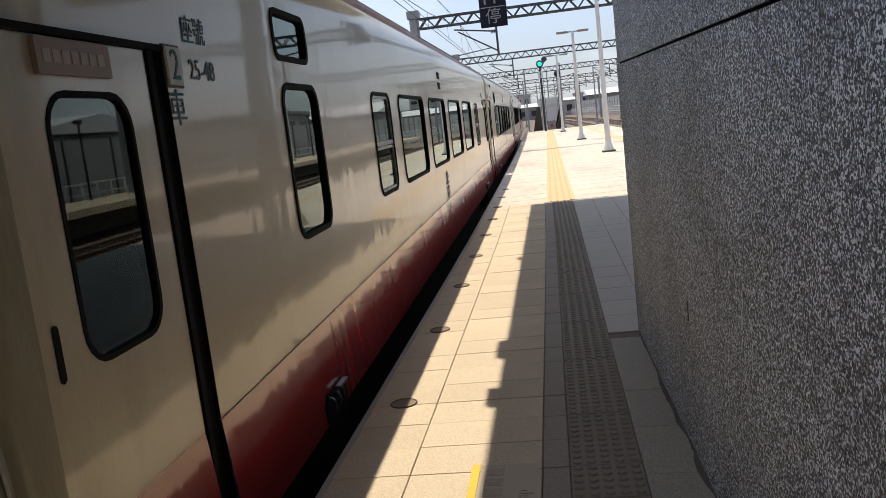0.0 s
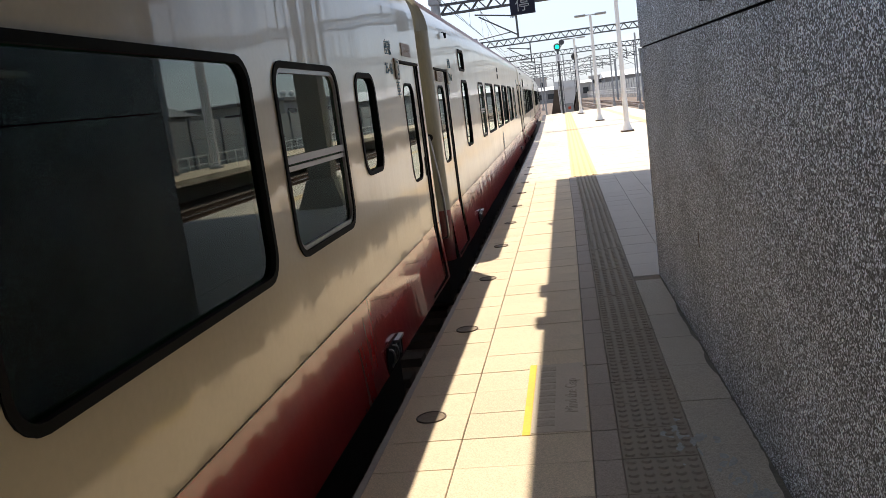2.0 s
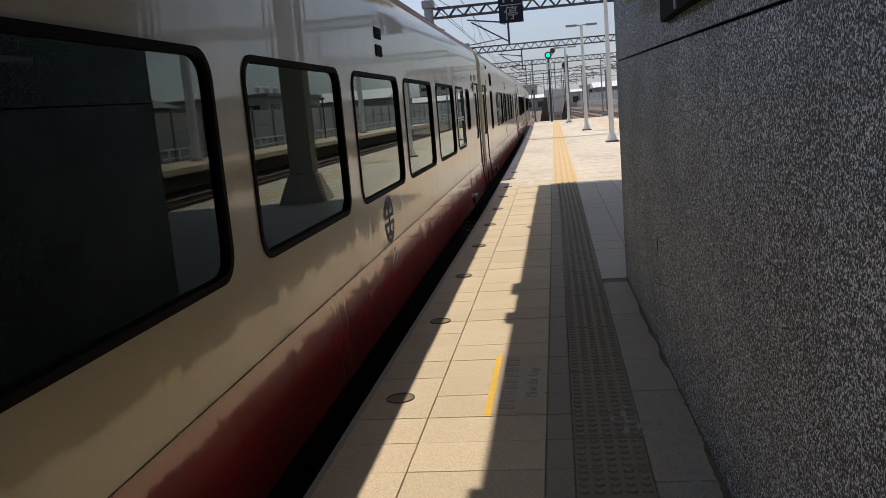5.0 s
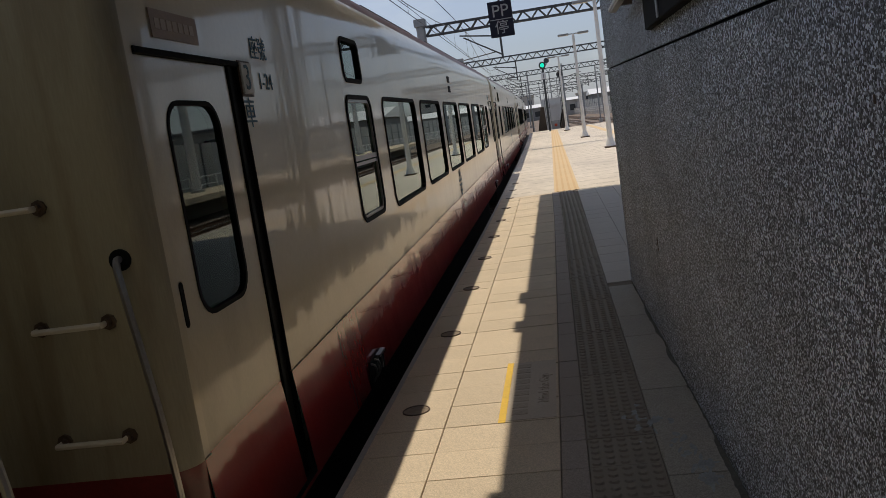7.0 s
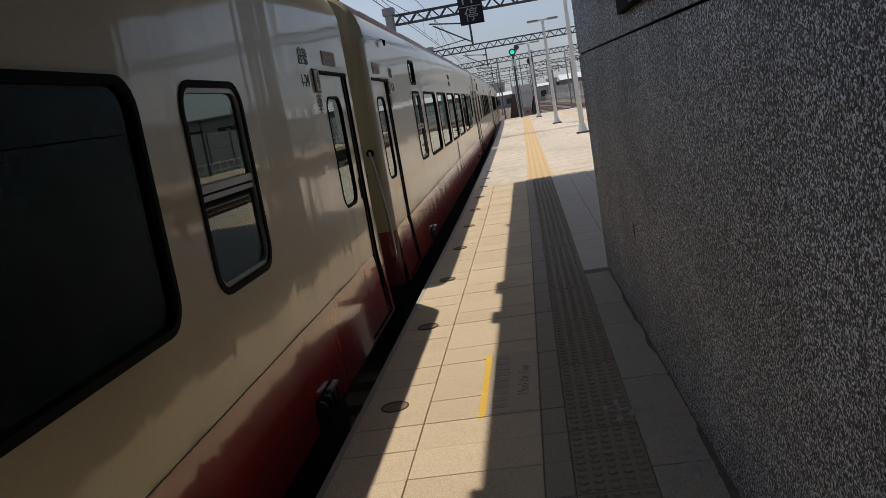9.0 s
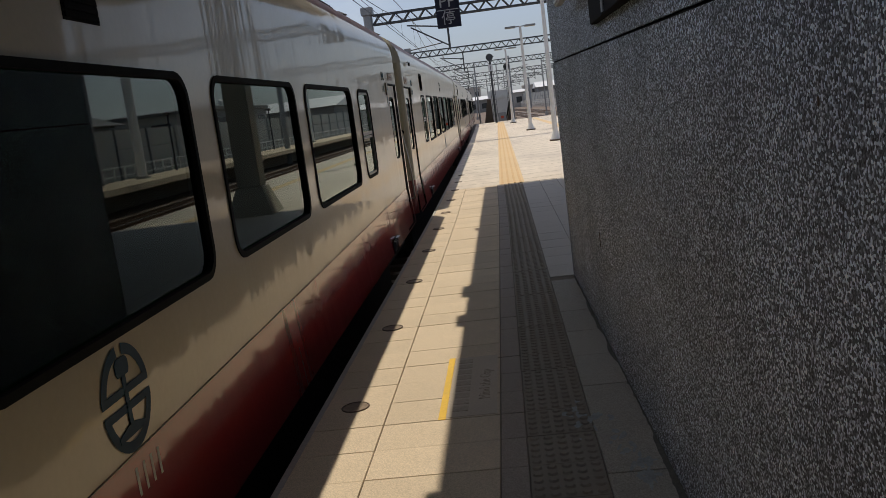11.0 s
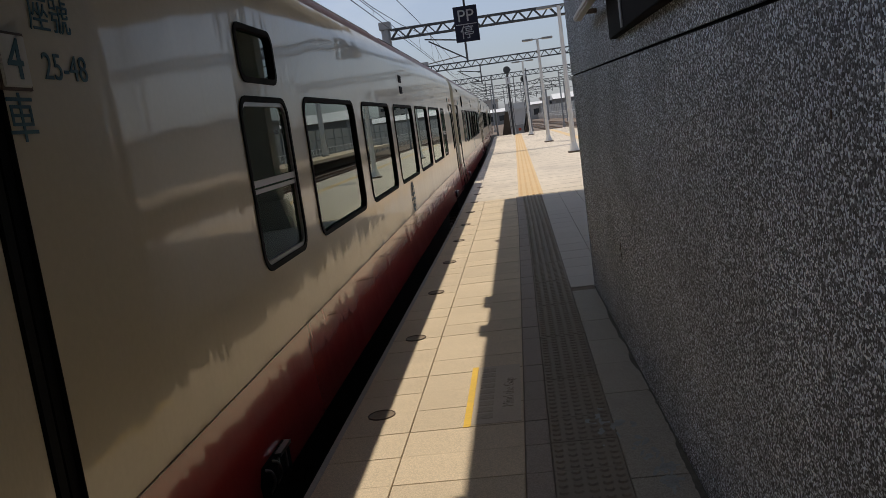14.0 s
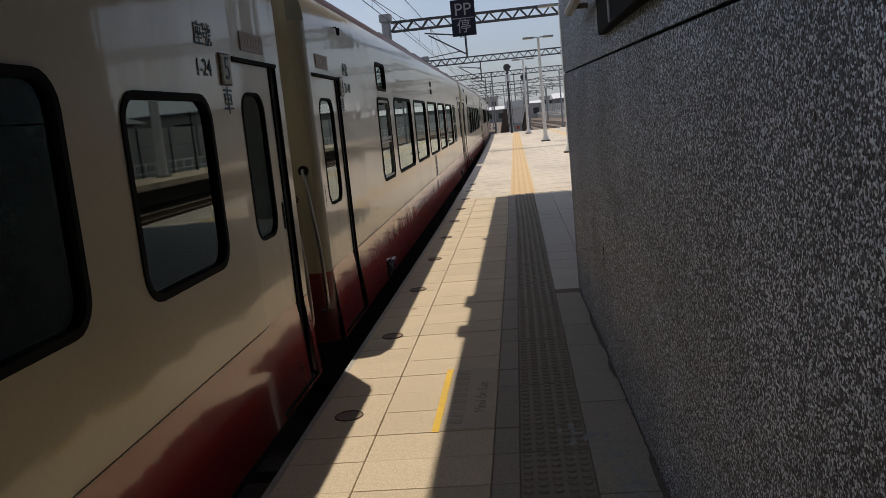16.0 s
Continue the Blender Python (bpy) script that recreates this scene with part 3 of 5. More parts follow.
# ---------------- signals and end of the platform ----------------
def signal_post(label, lens, number):
    t = thing("railway_signal", label, "signal", group="signals at the platform end")
    bm = bmesh.new()
    rod(bm, (0, 0, -0.2), (0, 0, 4.3), 0.075, 10)
    part("post", bm, GANTRY, t, smooth=True)
    bm = bmesh.new()
    rod(bm, (0, -0.13, 4.3), (0, 0.02, 4.3), 0.24, 20)
    head = part("head", bm, GANTRY, t, "round black signal head", smooth=True)
    bm = bmesh.new()
    rod(bm, (0, -0.15, 4.3), (0, -0.131, 4.3), 0.14, 16)
    part("lens", bm, lens, head)
    bm = bmesh.new()
    for k in range(7):
        a, b = radians(25 + 130 * k / 7), radians(25 + 130 * (k + 1) / 7)
        rod(bm, (0.19 * math.cos(a), -0.22, 4.3 + 0.19 * math.sin(a)), (0.19 * math.cos(b), -0.22, 4.3 + 0.19 * math.sin(b)), 0.012, 5)
        rod(bm, (0.19 * math.cos(a), -0.22, 4.3 + 0.19 * math.sin(a)), (0.19 * math.cos(a), -0.13, 4.3 + 0.19 * math.sin(a)), 0.012, 5)
    part("hood", bm, GANTRY, head)
    slab("number_board", SIGN_WHITE, (-0.16, 0.16, -0.12, -0.09, 3.35, 3.8), t, bevel=0.004)
    words("digit", number, 0.42, GANTRY, pose(0, -0.123, 3.58, 90, 0, 0), t)
    bm = bmesh.new()
    for k in range(9):
        rod(bm, (-0.15, 0.09, 0.4 + 0.33 * k), (0.15, 0.09, 0.4 + 0.33 * k), 0.012, 6)
    for s in (-0.15, 0.15):
        rod(bm, (s, 0.09, 0.2), (s, 0.09, 3.3), 0.014, 6)
    part("ladder", bm, GANTRY, t)
    return t


sig = signal_post("black railway signal post showing green", GREEN_LENS, "1")
sig.location = (-0.15, 58.0, 0.2)
# Added cover that stands in for the signal lamp switching off.
bm = bmesh.new()
rod(bm, (-0.27, -0.012, 0), (-0.27, 0.012, 0), 0.185, 18)
box(bm, -0.10, 0.02, -0.010, 0.010, -0.03, 0.03)
vane = part("vane", bm, GANTRY, sig, "black swinging vane added to hide the lens when the signal goes dark")
sig2 = signal_post("black railway signal post with dark lens", LENS_DARK, "2")
sig2.location = (1.0, 62.5, -0.4)
bm = bmesh.new()
for x0, x1, a, b in ((-1.3, -0.35, -1.2, -0.45), (0.25, 1.15, 1.1, 0.9)):
    v = [bm.verts.new(p) for p in ((x0, 64, -1.15), (x1, 64, -1.15), (b, 64, 1.7 if x0 < 0 else 1.35), (a + 0.5 if x0 < 0 else a, 64, 1.7 if x0 < 0 else 1.35))]
    w = [bm.verts.new((q.co.x, 65.6, q.co.z)) for q in v]
    bm.faces.new(v)
    bm.faces.new(list(reversed(w)))
    for k in range(4):
        bm.faces.new((v[k], w[k], w[(k + 1) % 4], v[(k + 1) % 4]))
tagged(part("concrete_ramp_wall", bm, RUSTY), "dark rust-stained wedge walls beyond the platform end", "wall")
bm = bmesh.new()
box(bm, -0.9, 1.6, 90, 90.6, -1.15, 1.75)
box(bm, -0.95, 1.65, 89.9, 90.7, 1.754, 2.0)
box(bm, -0.9, 1.6, 90.05, 90.55, 2.004, 2.6)
tagged(part("concrete_abutment", bm, PALE_CONCRETE), "pale concrete abutment between the tracks", "wall")
cabinet = thing("trackside_cabinet", "small red-marked trackside cabinet", "cabinet", (0.3, 63.2, -1.15))
slab("body", GALV, (-0.3, 0.3, -0.25, 0.25, 0, 1.75), cabinet, bevel=0.01)
slab("red_plate", ORANGE, (-0.1, 0.1, -0.27, -0.252, 1.3, 1.5), cabinet)


# ---------------- tracks ----------------
def track(xc, y0, y1, label):
    t = thing("track", label, "railway track", group="tracks", kind="structure")
    for s in (-0.5335, 0.5335):
        bm = bmesh.new()
        along(bm, xc + s - 0.06, xc + s + 0.06, -1.06, -1.02, y0, y1, 4)
        along(bm, xc + s - 0.012, xc + s + 0.012, -1.02, -0.95, y0, y1, 4)
        along(bm, xc + s - 0.033, xc + s + 0.033, -0.95, -0.915, y0, y1, 4)
        rail = part("rail", bm, RAIL, t)
        bm = bmesh.new()
        along(bm, xc + s - 0.025, xc + s + 0.025, -0.914, -0.908, y0, y1, 4)
        part("running_surface", bm, RAIL_TOP, rail)
    bm = bmesh.new()
    y = y0
    while y < y1:
        c = bend(y)
        box(bm, xc + c - 1.0, xc + c + 1.0, y, y + 0.24, -1.16, -1.06)
        y += 0.65
    tagged(part("sleepers", bm, SLEEPER, t), kind="stuff")
    return t


track(-2.70, -10, 230, "rusty rails of the track beside the platform edge")
track(6.6, -10, 230, "rusty rails of the track behind the platform")
track(10.2, -10, 230, "rusty rails of the second track behind the platform")
track(-6.6, -10, 230, "rusty rails of the far track")

# next platform, with round columns
other = thing("far_platform", "cream concrete platform across the tracks", "platform", kind="structure")
bm = bmesh.new()
along(bm, 12.3, 15.7, -0.25, 0.0, -30, 95, 3)
part("paving", bm, TILE, other)
bm = bmesh.new()
along(bm, 14.3, 15.6, -1.15, -0.25, -30, 95, 3)
part("core", bm, CONCRETE, other)


def round_column():
    t = thing("round_column", "white round steel column on the far platform", "column", group="columns on the far platform")
    bm = bmesh.new()
    rod(bm, (0, 0, 0.1), (0, 0, 6.0), 0.22, 14)
    part("shaft", bm, WHITE_METAL, t, smooth=True)
    bm = bmesh.new()
    rod(bm, (0, 0, 0), (0, 0, 0.1), 0.34, 14)
    part("foot", bm, CONCRETE, t)
    return t


col = round_column()
col.location = (14.2 + bend(20), 20, 0)
for y in (-14, 3, 37, 54, 71):
    copy_thing(col, pose(14.2 + bend(y), y, 0))


def far_lamp():
    t = thing("far_platform_lamp", "slim dark lamp post with a round head on the far platform", "lamp post", group="round-headed lamps on the far platform")
    bm = bmesh.new()
    rod(bm, (0, 0, 0), (0, 0, 2.9), 0.06, 8, 0.045)
    part("pole", bm, GANTRY, t, smooth=True)
    bm = bmesh.new()
    rod(bm, (0, 0, 2.9), (0, 0, 3.05), 0.07, 12, 0.24)
    rod(bm, (0, 0, 3.05), (0, 0, 3.13), 0.24, 12, 0.12)
    part("head", bm, GANTRY, t, smooth=True)
    return t


far_post = far_lamp()
far_post.location = (15.0 + bend(31), 31, 0)
for y in (11, 43, 62):
    copy_thing(far_post, pose(15.0 + bend(y), y, 0))


# ---------------- white railing and noise barrier ----------------
bm = bmesh.new()
for z in (-0.3, 0.15, 0.6):
    along(bm, 16.6, 16.66, z - 0.03, z + 0.03, -40, 260, 4)
railing = thing("white_railing", "low white steel railing beside the tracks", "railing")
part("rails", bm, WHITE_METAL, railing)
bm = bmesh.new()
y = -40.0
while y < 260:
    box(bm, 16.60 + bend(y), 16.68 + bend(y), y, y + 0.06, -1.15, 0.66)
    y += 1.2
tagged(part("upright_row", bm, WHITE_METAL, railing), kind="stuff")

barrier = thing("noise_barrier", "grey panelled noise barrier along the line", "barrier")
y = -42.0
n = 0
while y < 280:
    c = bend(y)
    bm = bmesh.new()
    box(bm, 0, 0.08, 0.08, 3.9, 0, 1.0)
    ob = part("panel", bm, PANEL, barrier) if n == 0 else new("panel", first.data)
    if n == 0:
        first = ob
        for k in range(1, 3):
            o2 = new("panel", first.data)
            o2.parent, o2.matrix_basis = barrier, pose(17.6 + c, y, -0.6 + 1.04 * k)
    else:
        ob.parent = barrier
        bm.free()
        for k in range(1, 3):
            o2 = new("panel", first.data)
            o2.parent, o2.matrix_basis = barrier, pose(17.6 + c, y, -0.6 + 1.04 * k, 0, 0, math.degrees(turn(y)))
    ob.matrix_basis = pose(17.6 + c, y, -0.6, 0, 0, math.degrees(turn(y)))
    n += 1
    y += 4.0
bm = bmesh.new()
y = -42.0
while y < 284:
    box(bm, 17.52 + bend(y), 17.72 + bend(y), y - 0.07, y + 0.07, -1.15, 2.62)
    y += 4.0
tagged(part("posts", bm, GALV, barrier), kind="stuff")


# ---------------- overhead line ----------------
def gantry(y, x0, x1, z0, z1, right_mast=True):
    t = thing("catenary_gantry", "dark steel lattice gantry over the tracks", "gantry", group="overhead line gantries")
    c = bend(y)
    for yy in (y - 0.14, y + 0.14):
        for z in (z0, z1):
            slab("chord", GANTRY, (x0 + c, x1 + c, yy - 0.035, yy + 0.035, z - 0.035, z + 0.035), t)
    bm = bmesh.new()
    step = 0.62
    k = 0
    x = x0
    while x + step / 2 < x1:
        a, b = (z0, z1) if k % 2 == 0 else (z1, z0)
        for yy in (y - 0.14, y + 0.14):
            rod(bm, (x + c, yy, a), (x + step / 2 + c, yy, b), 0.028, 5)
        x += step / 2
        k += 1
    tagged(part("lattice", bm, GANTRY, t), kind="stuff")
    for x in ((x0 - 0.2, x1 + 0.2) if right_mast else (x0 - 0.2,)):
        bm = bmesh.new()
        rod(bm, (x + c, y, -1.15), (x + c, y, z1 + 0.02), 0.19, 12)
        part("mast", bm, GALV, t, "grey round steel mast", smooth=True)
        slab("mast_cap", GALV, (x + c - 0.24, x + c + 0.24, y - 0.24, y + 0.24, z1 + 0.024, z1 + 0.34), t, bevel=0.02)
    for x in (-2.70, 6.6):
        bm = bmesh.new()
        rod(bm, (x + 1.4 + c, y, z0), (x + 1.4 + c, y, z0 - 1.35), 0.045, 6)
        rod(bm, (x + 1.4 + c, y, z0 - 0.45), (x - 0.25 + c, y, z0 - 0.20), 0.03, 6)
        rod(bm, (x + 1.4 + c, y, z0 - 1.2), (x - 0.1 + c, y, z0 - 0.3), 0.03, 6)
        rod(bm, (x + 1.2 + c, y, z0 - 1.05), (x - 0.2 + c, y, z0 - 1.2), 0.022, 6)
        for f in (0.06, 0.12, 0.18):
            rod(bm, (x + 1.4 - f + c, y, z0 - 0.45), (x + 1.4 - f - 0.03 + c, y, z0 - 0.44), 0.075, 8)
        part("cantilever", bm, GANTRY, t)
    return t


gantry(34.0, -4.3, 14.6, 5.15, 5.52)
gantry(60.0, -5.0, 13.2, 5.19, 5.60)
for y in (88.0, 120.0, 155.0, 195.0):
    gantry(y, -5.2, 13.0, 5.25, 5.7)
for xw in (-2.70, 6.6):
    wires = thing("overhead_wire", "thin dark contact and carrier wires over a track", "overhead wire", group="overhead wires")
    stops = [-40, -8, 34, 60, 88, 120, 155, 195]
    contact, carrier, droppers = bmesh.new(), bmesh.new(), bmesh.new()
    for a, b in zip(stops, stops[1:]):
        for k in range(8):
            p0, p1 = a + (b - a) * k / 8, a + (b - a) * (k + 1) / 8
            s0, s1 = (0.9 * (1 - (2 * k / 8 - 1) ** 2)), (0.9 * (1 - (2 * (k + 1) / 8 - 1) ** 2))
            rod(carrier, (xw + bend(p0), p0, 5.1 - s0), (xw + bend(p1), p1, 5.1 - s1), 0.010, 5)
            rod(contact, (xw + bend(p0), p0, 4.05), (xw + bend(p1), p1, 4.05), 0.010, 5)
            rod(droppers, (xw + bend(p0), p0, 4.05), (xw + bend(p0), p0, 5.1 - s0), 0.005, 4)
    part("contact_wire", contact, WIRE, wires)
    part("carrier_wire", carrier, WIRE, wires)
    tagged(part("droppers", droppers, WIRE, wires), kind="stuff")
feeder = thing("feeder_wire", "thin dark feeder wires beside the gantries", "overhead wire")
for xf, zf in ((-4.72, 6.25), (-3.2, 5.83)):
    bm = bmesh.new()
    for a, b in zip((-40, 34, 60, 88, 120, 155), (34, 60, 88, 120, 155, 195)):
        rod(bm, (xf + bend(a), a, zf), (xf + bend(b), b, zf), 0.014, 5)
    part("wire", bm, WIRE, feeder)


# ---------------- buildings in the distance ----------------
def house(x, y, w, d, h, mat, roof_mat, roof="flat", rows=2, cols=5, label="pale low building beyond the barrier"):
    t = thing("distant_building", label, "building", (x, y, -1.15), group="buildings in the distance")
    slab("wall", mat, (0, w, 0, d, 0, h), t)
    bm = bmesh.new()
    if roof == "flat":
        box(bm, -0.3, w + 0.3, -0.3, d + 0.3, h, h + 0.4)
    else:
        v = [bm.verts.new(p) for p in ((-0.6, -0.6, h), (w + 0.6, -0.6, h), (w + 0.6, d + 0.6, h), (-0.6, d + 0.6, h), (-0.6, d / 2, h + d * 0.07), (w + 0.6, d / 2, h + d * 0.07))]
        for f in ((0, 1, 5, 4), (3, 4, 5, 2), (0, 4, 3), (1, 2, 5), (3, 2, 1, 0)):
            bm.faces.new([v[i] for i in f])
    part("roof", bm, roof_mat, t)
    for r in range(rows):
        for k in range(cols):
            wx = w * (k + 0.5) / cols
            wz = h * (r + 0.5) / rows
            slab("window", WINDOW_DARK, (wx - w / cols * 0.28, wx + w / cols * 0.28, -0.06, -0.004, wz - h / rows * 0.2, wz + h / rows * 0.2), t)
            wy = d * (k + 0.5) / cols
            slab("window", WINDOW_DARK, (-0.06, -0.004, wy - d / cols * 0.28, wy + d / cols * 0.28, wz - h / rows * 0.2, wz + h / rows * 0.2), t)
    return t


house(12, 250, 50, 24, 5.2, HOUSE_DARK, ROOF_WHITE, "pitch", 1, 14, "long shed with a white sheet roof")
house(26, 150, 22, 30, 5.6, HOUSE_DARK, ROOF_WHITE, "pitch", 1, 6, "grey shed with a white sheet roof")
vent_house = house(28, 90, 16, 22, 5.6, HOUSE, HOUSE_DARK, "flat", 2, 4)
gable_house = house(30, 50, 14, 20, 4.7, HOUSE_DARK, ROOF_WHITE, "pitch", 2, 4, "grey gabled house with a pale roof")
house(27, 14, 14, 18, 4.5, HOUSE_DARK, HOUSE, "pitch", 2, 4, "grey gabled house with a pale roof")
house(30, -25, 20, 24, 4.9, HOUSE, HOUSE_DARK, "flat", 2, 5)
house(-16, 240, 14, 14, 3.6, HOUSE_DARK, ROOF_WHITE, "pitch", 1, 4, "low grey shed with a white sheet roof")
house(-1, 262, 9, 12, 4.6, HOUSE, ROOF_WHITE, "pitch", 1, 3, "low pale shed with a white sheet roof")
house(9, 290, 7, 12, 6.4, HOUSE, HOUSE, "flat", 2, 3, "pale flat-roofed house in the distance")
house(19, 300, 12, 12, 6.2, HOUSE, ROOF_WHITE, "pitch", 2, 4)
house(33, 280, 9, 12, 7.0, HOUSE, HOUSE_DARK, "flat", 3, 3)
house(-14, 300, 8, 12, 8.0, HOUSE, HOUSE, "flat", 2, 3)


for home, spots, top in ((vent_house, [(1.5, 1.5 + 3.2 * k) for k in range(6)], 6.0), (gable_house, [(1.2, 2.0 + 3.6 * k) for k in range(5)], 4.85)):
    for vx, vy in spots:
        bm = bmesh.new()
        rod(bm, (vx, vy, top - 0.5), (vx, vy, top + 0.35), 0.22, 10)
        bmesh.ops.create_uvsphere(bm, u_segments=12, v_segments=8, radius=0.38, matrix=Matrix.Translation((vx, vy, top + 0.6)))
        part("roof_vent", bm, WHITE_METAL, home, "round silver roof ventilator", smooth=True)


def line_mast(x, y, h, side):
    t = thing("line_mast", "grey steel overhead line mast with a bracket arm", "mast", group="masts beside the far tracks")
    c = bend(y)
    bm = bmesh.new()
    rod(bm, (x + c, y, -1.15), (x + c, y, h), 0.1, 10, 0.08)
    part("pole", bm, GALV, t, smooth=True)
    bm = bmesh.new()
    rod(bm, (x + c, y, 4.9), (x + c + side * 2.2, y, 5.35), 0.035, 6)
    rod(bm, (x + c, y, 4.0), (x + c + side * 2.0, y, 5.3), 0.03, 6)
    rod(bm, (x + c + side * 0.5, y, 4.35), (x + c + side * 2.4, y, 4.2), 0.025, 6)
    part("bracket", bm, GANTRY, t)
    bm = bmesh.new()
    box(bm, x + c - 0.22, x + c + 0.22, y - 0.3, y + 0.3, -1.16, -0.7)
    part("footing", bm, CONCRETE, t)


for x, y, h, side in ((8.5, 84, 6.2, -1), (3.6, 101, 6.6, 1), (8.4, 112, 6.3, -1), (3.2, 133, 7.2, 1), (8.2, 145, 6.8, -1), (2.6, 170, 7.0, -1), (6.6, 178, 7.8, 1), (-0.6, 92, 5.8, -1), (-0.5, 140, 6.4, -1), (13.0, 125, 7.5, -1)):
    line_mast(x, y, h, side)
house(36, 340, 12, 12, 19.0, HOUSE, HOUSE, "flat", 6, 3, "slim pale tower block")
bm = bmesh.new()
box(bm, -60, -7.5, 130, 131, -1.15, 2.6)
tagged(part("concrete_wall", bm, CONCRETE), "grey concrete retaining wall by the line", "wall")
slab("viaduct_wall", CONCRETE, (-26, -8.2, 215, 216, -1.15, 2.8))
tagged(bpy.data.objects["viaduct_wall"], "grey concrete parapet wall in the distance", "wall")

# ---------------- the train ----------------
SIDE_X, U0, U1, CAR = -1.235, -1.27, 18.14, 20.0
WIDE, SHOULDER, RAD, BELT, SKIRT = 2.86, 2.25, 0.5, 0.405, -0.13


def flank(z):
    """How far the side leans out at a height: the lower panel flares a little."""
    return 0.08 * max(0.0, BELT - z)


def panel(bm, y0, y1, z0, z1, holes, x_at, extra_z=()):
    """A wall sheet in the y-z plane with rounded openings (y0, y1, z0, z1, r)."""
    ys = sorted({y0, y1, *[v for h in holes for v in h[:2]]})
    zs = sorted({z0, z1, *[z for z in extra_z if z0 < z < z1], *[min(max(v, z0), z1) for h in holes for v in h[2:4]]})
    cache = {}

    def vert(y, z):
        k = (round(y, 4), round(z, 4))
        if k not in cache:
            cache[k] = bm.verts.new((x_at(z), y, z))
        return cache[k]
    for a, b in zip(ys, ys[1:]):
        for c, d in zip(zs, zs[1:]):
            my, mz = (a + b) / 2, (c + d) / 2
            if any(h[0] < my < h[1] and h[2] < mz < h[3] for h in holes):
                continue
            bm.faces.new((vert(a, c), vert(b, c), vert(b, d), vert(a, d)))
    for h in holes:
        if h[4] <= 0 or h[2] < z0 - 1e-6 or h[3] > z1 + 1e-6:
            continue
        n = 5
        pts = outline(*h, n)
        corners = ((h[1], h[2]), (h[1], h[3]), (h[0], h[3]), (h[0], h[2]))
        for q in range(4):
            arc = [vert(*p) for p in pts[q * (n + 1):(q + 1) * (n + 1)]]
            cv = vert(*corners[q])
            for a, b in zip(arc, arc[1:]):
                bm.faces.new((cv, a, b))


def window(parent, y0, y1, z0, z1, r, split=False, x=0.0, thin=False, name="window"):
    w = 0.012 if thin else 0.020
    lip, pane_x = (0.004, x - 0.010) if thin else (0.008, x - 0.016)
    bm = bmesh.new()
    ring(bm, outline(y0 - w * 0.6, y1 + w * 0.6, z0 - w * 0.6, z1 + w * 0.6, r + w * 0.6), outline(y0 + w, y1 - w, z0 + w, z1 - w, max(0.02, r - w)), x - 0.035, x + lip)
    fr = part(name, bm, RUBBER, parent, "black rubber-edged window")
    bm = bmesh.new()
    sheet(bm, outline(y0 + w * 0.4, y1 - w * 0.4, z0 + w * 0.4, z1 - w * 0.4, max(0.02, r - w * 0.4)), pane_x - 0.008, pane_x)
    part("pane", bm, GLASS, fr, "dark green-tinted pane").visible_shadow = False
    # drawn curtain with soft folds close behind the pane
    bm = bmesh.new()
    n = max(8, int((y1 - y0) / 0.035))
    prev = None
    for k in range(n + 1):
        y = y0 - 0.01 + (y1 - y0 + 0.02) * k / n
        xx = x - 0.075 - 0.010 * math.sin(2.1 * k) - 0.004 * math.sin(0.7 * k + y0)
        cur = (bm.verts.new((xx, y, z0 - 0.015)), bm.verts.new((xx, y, z1 + 0.015)))
        if prev:
            bm.faces.new((prev[0], cur[0], cur[1], prev[1]))
        prev = cur
    part("curtain", bm, CURTAIN, fr, "drawn pale green window curtain", smooth=True)
    if split:
        zm = z0 + (z1 - z0) * 0.5
        bm = bmesh.new()
        ring(bm, outline(y0 + w, y1 - w, z0 + w, z1 - w, max(0.02, r - w)), outline(y0 + w + 0.022, y1 - w - 0.022, z0 + w + 0.022, z1 - w - 0.022, max(0.02, r - w - 0.02)), x - 0.015, x - 0.001)
        box(bm, x - 0.015, x - 0.001, y0 + w + 0.024, y1 - w - 0.024, zm - 0.015, zm + 0.02)
        box(bm, x - 0.015, x - 0.004, y0 + w + 0.024, y1 - w - 0.024, zm - 0.05, zm - 0.027)
        part("sash", bm, ALU, fr, "aluminium sliding sash")
    return fr


def smooth_line(pts, n):
    """Points of a soft curve through the given ones."""
    p = [Vector(q) for q in pts]
    p = [p[0]] + p + [p[-1]]
    out = []
    for a, b, c, d in zip(p, p[1:], p[2:], p[3:]):
        for k in range(n):
            f = k / n
            out.append(tuple(0.5 * (2 * b + (c - a) * f + (2 * a - 5 * b + 4 * c - d) * f ** 2 + (3 * b - a - 3 * c + d) * f ** 3)))
    return out + [tuple(p[-1])]


